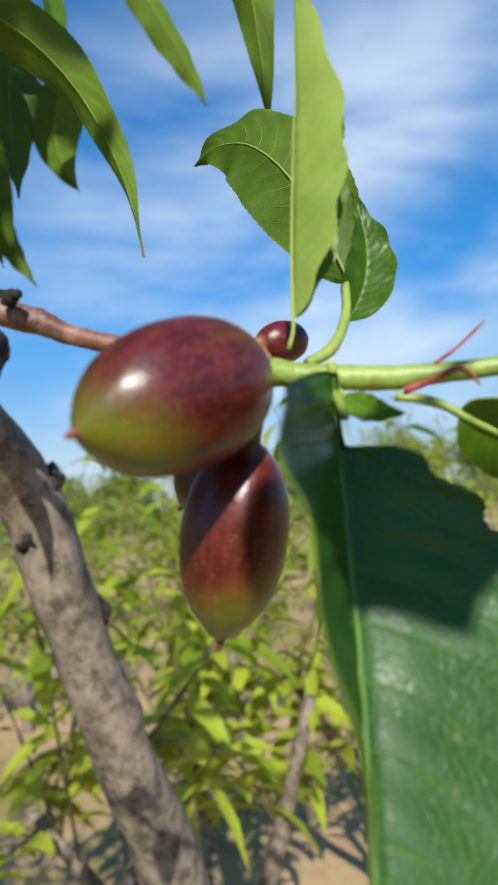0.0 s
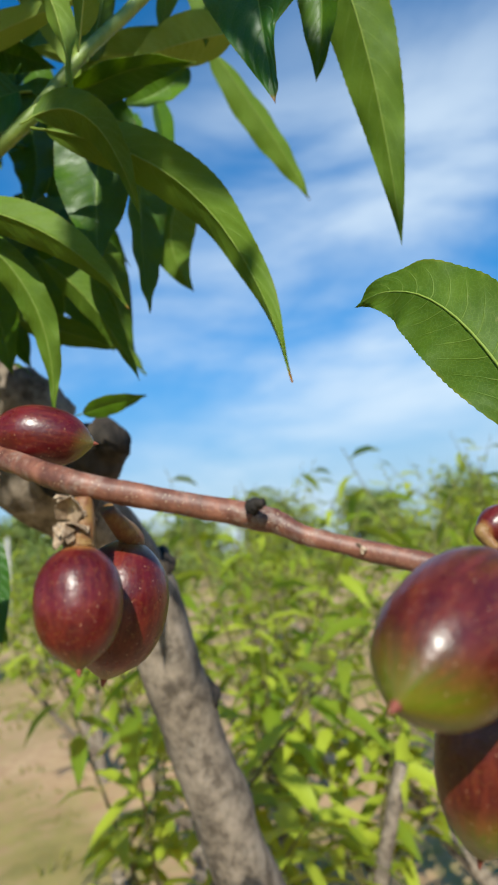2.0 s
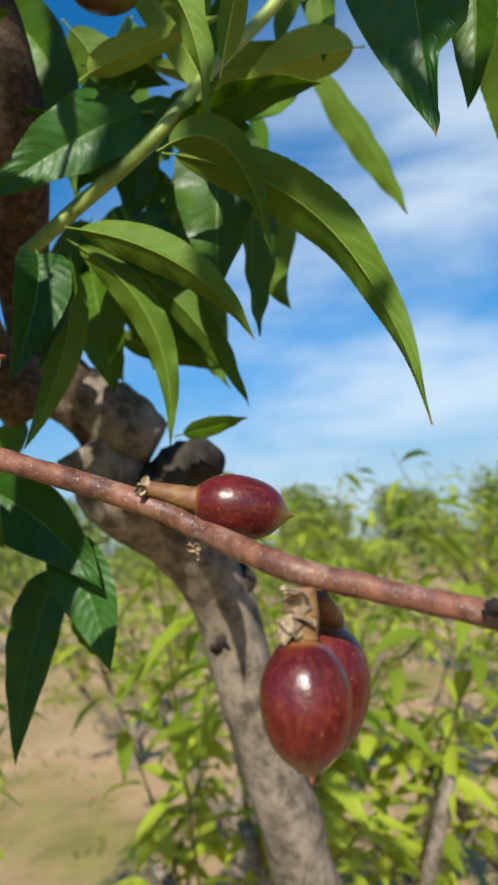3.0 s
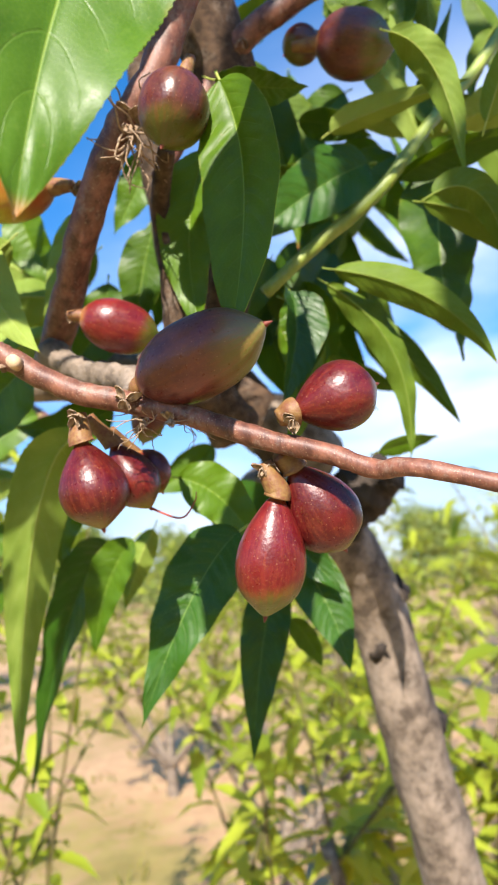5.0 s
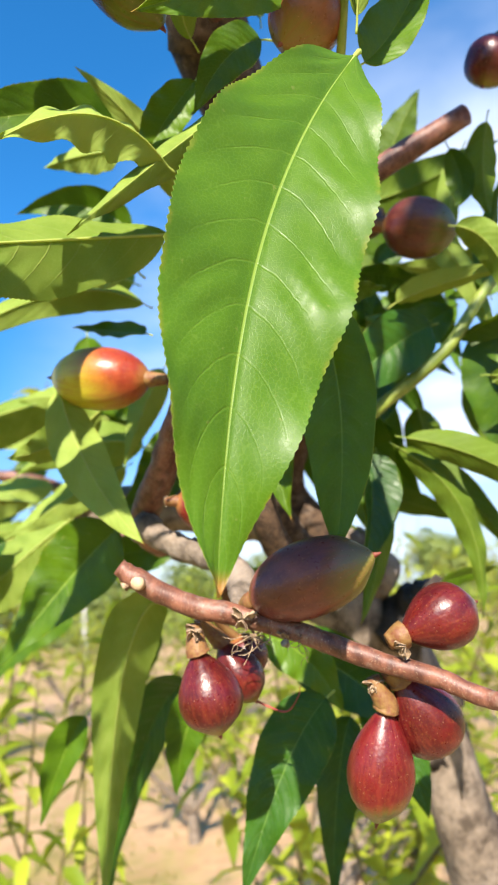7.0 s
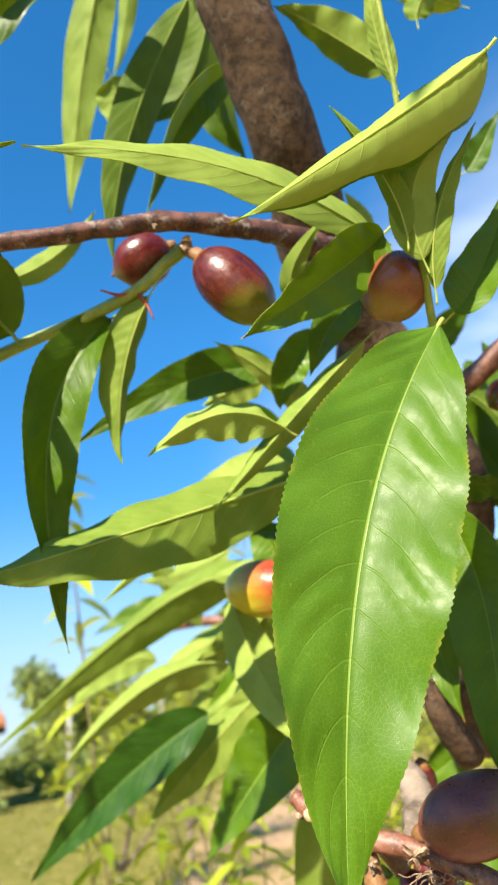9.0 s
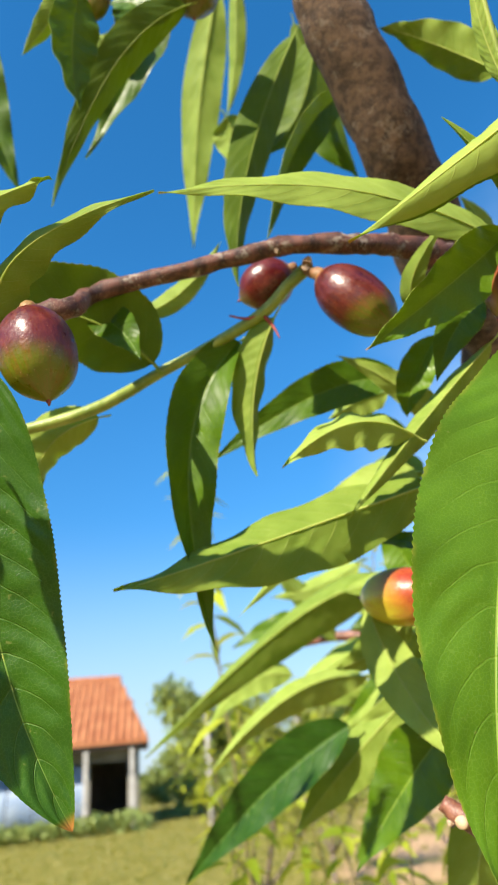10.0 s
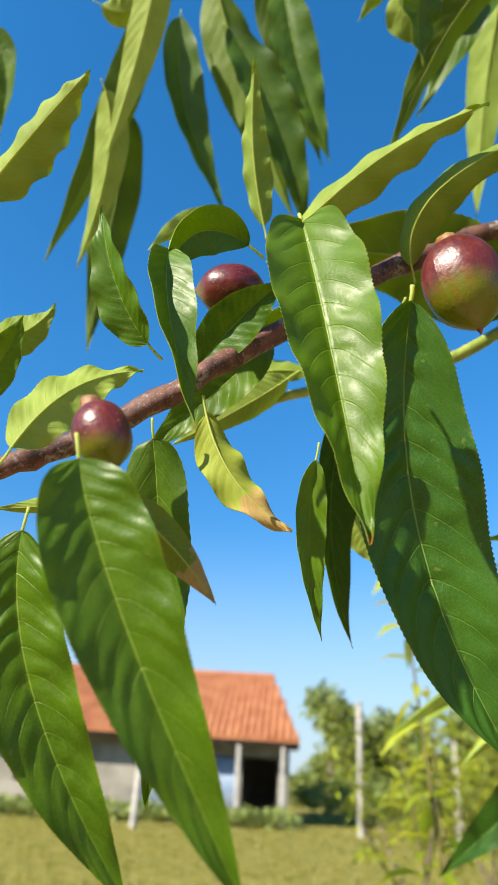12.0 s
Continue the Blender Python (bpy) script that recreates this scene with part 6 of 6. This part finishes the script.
def build_house():
    """A low farm building with a hipped tile roof; local x runs along the front, y goes back."""
    house = tagged(new("farm_house"), "low farm building with an orange tile roof and weathered walls", "house")
    house.matrix_world = pose(-11.6, 27.6, 0, 0, 0, 22)
    L, D, E, R = 15.0, 7.0, 3.05, 6.0
    openings = [(-1.9, -0.4, 0.0, 2.35), (-6.1, -2.1, 0.0, 2.35), (-11.5, -10.2, 0.9, 2.1)]
    xs = sorted([-L, 0] + [a for o in openings for a in o[:2]])
    for a, b in zip(xs, xs[1:]):
        hole = [o for o in openings if o[0] == a and o[1] == b]
        spans = [(0, E)] if not hole else [(0, hole[0][2]), (hole[0][3], E)]
        for z0, z1 in spans:
            if z1 > z0:
                bm = bmesh.new()
                box(bm, a, b, 0, 0.4, z0, z1)
                part("wall", bm, PLASTER, house)
    for x0, x1, y0, y1 in ((-L, -L + 0.4, 0.4, D), (-0.4, 0, 0.4, D), (-L + 0.4, -0.4, D - 0.4, D)):
        bm = bmesh.new()
        box(bm, x0, x1, y0, y1, 0, E)
        part("wall", bm, PLASTER, house)
    # sheet door leaves
    for i in range(4):
        x0, verts = -6.06 + i * 0.99, []
        for j in range(25):
            x, y = x0 + j * 0.95 / 24, 0.12 + 0.014 * math.sin(j * math.pi / 2)
            verts += [(x, y, 0.05), (x, y, 2.3), (x, y + 0.006, 0.05), (x, y + 0.006, 2.3)]
        faces = []
        for j in range(24):
            k = 4 * j
            faces += [(k, k + 4, k + 5, k + 1), (k + 2, k + 3, k + 7, k + 6), (k + 1, k + 5, k + 7, k + 3), (k, k + 2, k + 6, k + 4)]
        faces += [(0, 1, 3, 2), (96, 98, 99, 97)]
        tagged(from_lists("door_panel", verts, faces, [DOORBLUE], house), "pale blue corrugated sheet door")
    bm = bmesh.new()
    box(bm, -11.5, -10.2, 0.18, 0.24, 0.9, 2.1, 0.02)
    part("shutter", bm, DARKWOOD, house)
    # roof deck
    hip, o, front = 1.3, 0.45, 1.15
    v = [(-L - o, -front, E), (o, -front, E), (o, D + o, E), (-L - o, D + o, E), (-L + hip - o, D / 2, R), (-hip + o, D / 2, R)]
    bm = bmesh.new()
    vs = [bm.verts.new(p) for p in v] + [bm.verts.new((p[0], p[1], p[2] - 0.12)) for p in v]
    for f in ((0, 1, 5, 4), (1, 2, 5), (2, 3, 4, 5), (3, 0, 4)):
        bm.faces.new([vs[i] for i in f])
        bm.faces.new([vs[i + 6] for i in reversed(f)])
    for a, b in ((0, 1), (1, 2), (2, 3), (3, 0)):
        bm.faces.new([vs[b], vs[a], vs[a + 6], vs[b + 6]])
    roof = part("roof", bm, TILE, house, "orange terracotta tile roof")
    # rounded tile courses up the front slope
    verts, faces = [], []
    step = 0.30
    n = int((L + 2 * o) / step)
    slope = math.hypot(D / 2 + o, R - E)
    for i in range(n):
        x = -L - o + (i + 0.5) * step
        ya = 1.0
        run = min(1.0, (x + L + o) / hip, (o - x) / hip)
        for c in range(int(14 * run)):
            f0, f1 = c / 14, (c + 1.08) / 14
            k = len(verts)
            for f, lift in ((f0, 0.035), (f1, 0.012)):
                y, z = -front - 0.03 + (D / 2 + front) * f, E + (R - E) * f + lift
                jig = 0.012 * math.sin(i * 3.7 + c * 1.9)
                for a in range(5):
                    an = math.pi * a / 4
                    verts.append((x - 0.11 * math.cos(an) + jig, y - 0.05 * math.sin(an) * 0.6, z + 0.075 * math.sin(an)))
            for a in range(4):
                faces.append((k + a, k + a + 1, k + a + 6, k + a + 5))
            faces.append((k + 4, k + 3, k + 2, k + 1, k))
    tagged(from_lists("roof_tiling", verts, faces, [TILE], roof), "", "", "", "stuff")
    # ridge caps
    for i in range(38):
        x = -L + hip - o + i * (L - 2 * hip + 2 * o) / 38
        bm = bmesh.new()
        bmesh.ops.create_cone(bm, cap_ends=True, segments=10, radius1=0.15, radius2=0.13, depth=0.36, matrix=pose(x + 0.16, D / 2, R + 0.01, 0, 90, 0))
        part("ridge_tile", bm, TILE, roof)
    # lean-to posts and beam in front of the dark bay
    for x in (-0.2, -2.0):
        bm = bmesh.new()
        box(bm, x - 0.09, x + 0.09, -1.0, -0.82, 0, E - 0.13, 0.015)
        part("porch_post", bm, CONCRETE, house)
    bm = bmesh.new()
    box(bm, -L, 0.3, -1.02, -0.8, E - 0.3, E - 0.13, 0.02)
    part("eaves_beam", bm, DARKWOOD, house)
    return house


build_house()


# ---- fence poles, hedge and trees beyond ----
def pole(az, dist, height, lean):
    p = tagged(new("fence_pole"), "tall grey concrete fence pole in the meadow", "pole", "fence poles")
    p.matrix_world = pose(math.sin(radians(az)) * dist, math.cos(radians(az)) * dist, 0, 0, lean, 0)
    bm = bmesh.new()
    box(bm, -0.09, 0.09, -0.09, 0.09, -0.1, height, 0.02)
    part("shaft", bm, CONCRETE, p)
    bm = bmesh.new()
    box(bm, -0.11, 0.11, -0.11, 0.11, height - 0.001, height + 0.07, 0.03)
    part("cap", bm, CONCRETE, p)
    return p


for az, dist, h, lean in ((-34.5, 23.5, 4.1, 1.0), (-17.2, 26.5, 4.3, 0.0), (-10.0, 28.0, 3.2, 0.5), (2.0, 30.0, 3.2, 0.0)):
    pole(az, dist, h, lean)


def far_tree(x, y, height, spread, n, seed, label="rounded green tree beyond the meadow"):
    """A full-grown tree: trunk, limbs and a crown of many small leaf sprays in uneven clumps."""
    rng = random.Random(seed)
    tree = tagged(new("far_tree"), label, "tree", "trees beyond the meadow")
    tree.location = (x, y, 0)
    tube("trunk", [(0, 0, -0.1, 0.22), (0.1, 0, height * 0.25, 0.17), (0, 0.1, height * 0.5, 0.1)], TRUNK, tree, 10, 0.1, seed)
    clumps = []
    for i in range(16):
        a, r, z = rng.uniform(0, 6.283), spread * math.sqrt(rng.random()) * 0.75, rng.uniform(0.15, 0.85)
        r *= math.sin(math.pi * min(1, z * 0.8 + 0.15))
        clumps.append((Vector((math.cos(a) * r, math.sin(a) * r, height * z)), spread * rng.uniform(0.28, 0.5)))
    for i in range(5):
        c = clumps[i][0]
        tube("limb", [(0, 0, height * 0.25, 0.1), (c.x * 0.5, c.y * 0.5, height * 0.25 + (c.z - height * 0.25) * 0.6, 0.06), (*c, 0.03)], TRUNK, tree, 6, 0.1, seed + i)
    verts, faces = [], []
    for i in range(n):
        c, r = rng.choice(clumps)
        d = Vector((rng.gauss(0, 1), rng.gauss(0, 1), rng.gauss(0, 1))).normalized()
        p = c + d * r * (rng.random() ** 0.4)
        if p.z < 0.1:
            continue
        g = Vector((rng.uniform(-1, 1), rng.uniform(-1, 1), rng.uniform(-0.8, 0.5))).normalized()
        nn = Vector((rng.uniform(-1, 1), rng.uniform(-1, 1), 1))
        nn = (nn - g * nn.dot(g)).normalized()
        lance_leaf(verts, faces, p, g, nn, rng.uniform(0.3, 0.6), rng.uniform(0.09, 0.17))
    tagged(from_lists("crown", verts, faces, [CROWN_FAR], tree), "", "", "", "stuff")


for i, (az, dist, h, sp) in enumerate(((-19.5, 40, 6.6, 2.6), (-14.5, 42, 6.0, 3.2), (-9, 44, 6.2, 3.4), (-3.5, 46, 5.6, 3.4), (3, 46, 5.4, 3.6), (10, 48, 5.0, 3.8),
                                       (17, 50, 5.0, 3.8), (25, 50, 5.2, 4.0), (33, 50, 5.6, 4.0), (41, 50, 5.6, 4.0), (49, 48, 5.6, 4.0))):
    far_tree(math.sin(radians(az)) * dist, math.cos(radians(az)) * dist, h, sp, 4200, 40 + i)


def hedge(name, label, az0, az1, dist, height, n, seed):
    """A loose row of shrubs: many leaf sprays over the ground, uneven in height."""
    rng = random.Random(seed)
    verts, faces = [], []
    for i in range(n):
        f = rng.random()
        az = radians(az0 + (az1 - az0) * f)
        dd = dist + rng.uniform(-1.2, 1.2)
        hh = height * (0.55 + 0.6 * abs(noise.noise(Vector((f * 9, seed, 0)))) + 0.2)
        p = Vector((math.sin(az) * dd, math.cos(az) * dd, hh * rng.random() ** 0.7))
        g = Vector((rng.uniform(-1, 1), rng.uniform(-1, 1), rng.uniform(-0.3, 0.9))).normalized()
        nn = Vector((rng.uniform(-1, 1), rng.uniform(-1, 1), 1))
        nn = (nn - g * nn.dot(g)).normalized()
        lance_leaf(verts, faces, p, g, nn, rng.uniform(0.2, 0.42), rng.uniform(0.05, 0.1))
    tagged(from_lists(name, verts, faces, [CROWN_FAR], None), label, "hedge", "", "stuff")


hedge("hedge", "loose green shrubs along the meadow's edge", -21, 55, 33, 1.7, 7000, 71)
hedge("shrub_row", "low weeds and shrubs before the house", -46, -22, 27.4, 0.5, 2200, 72)
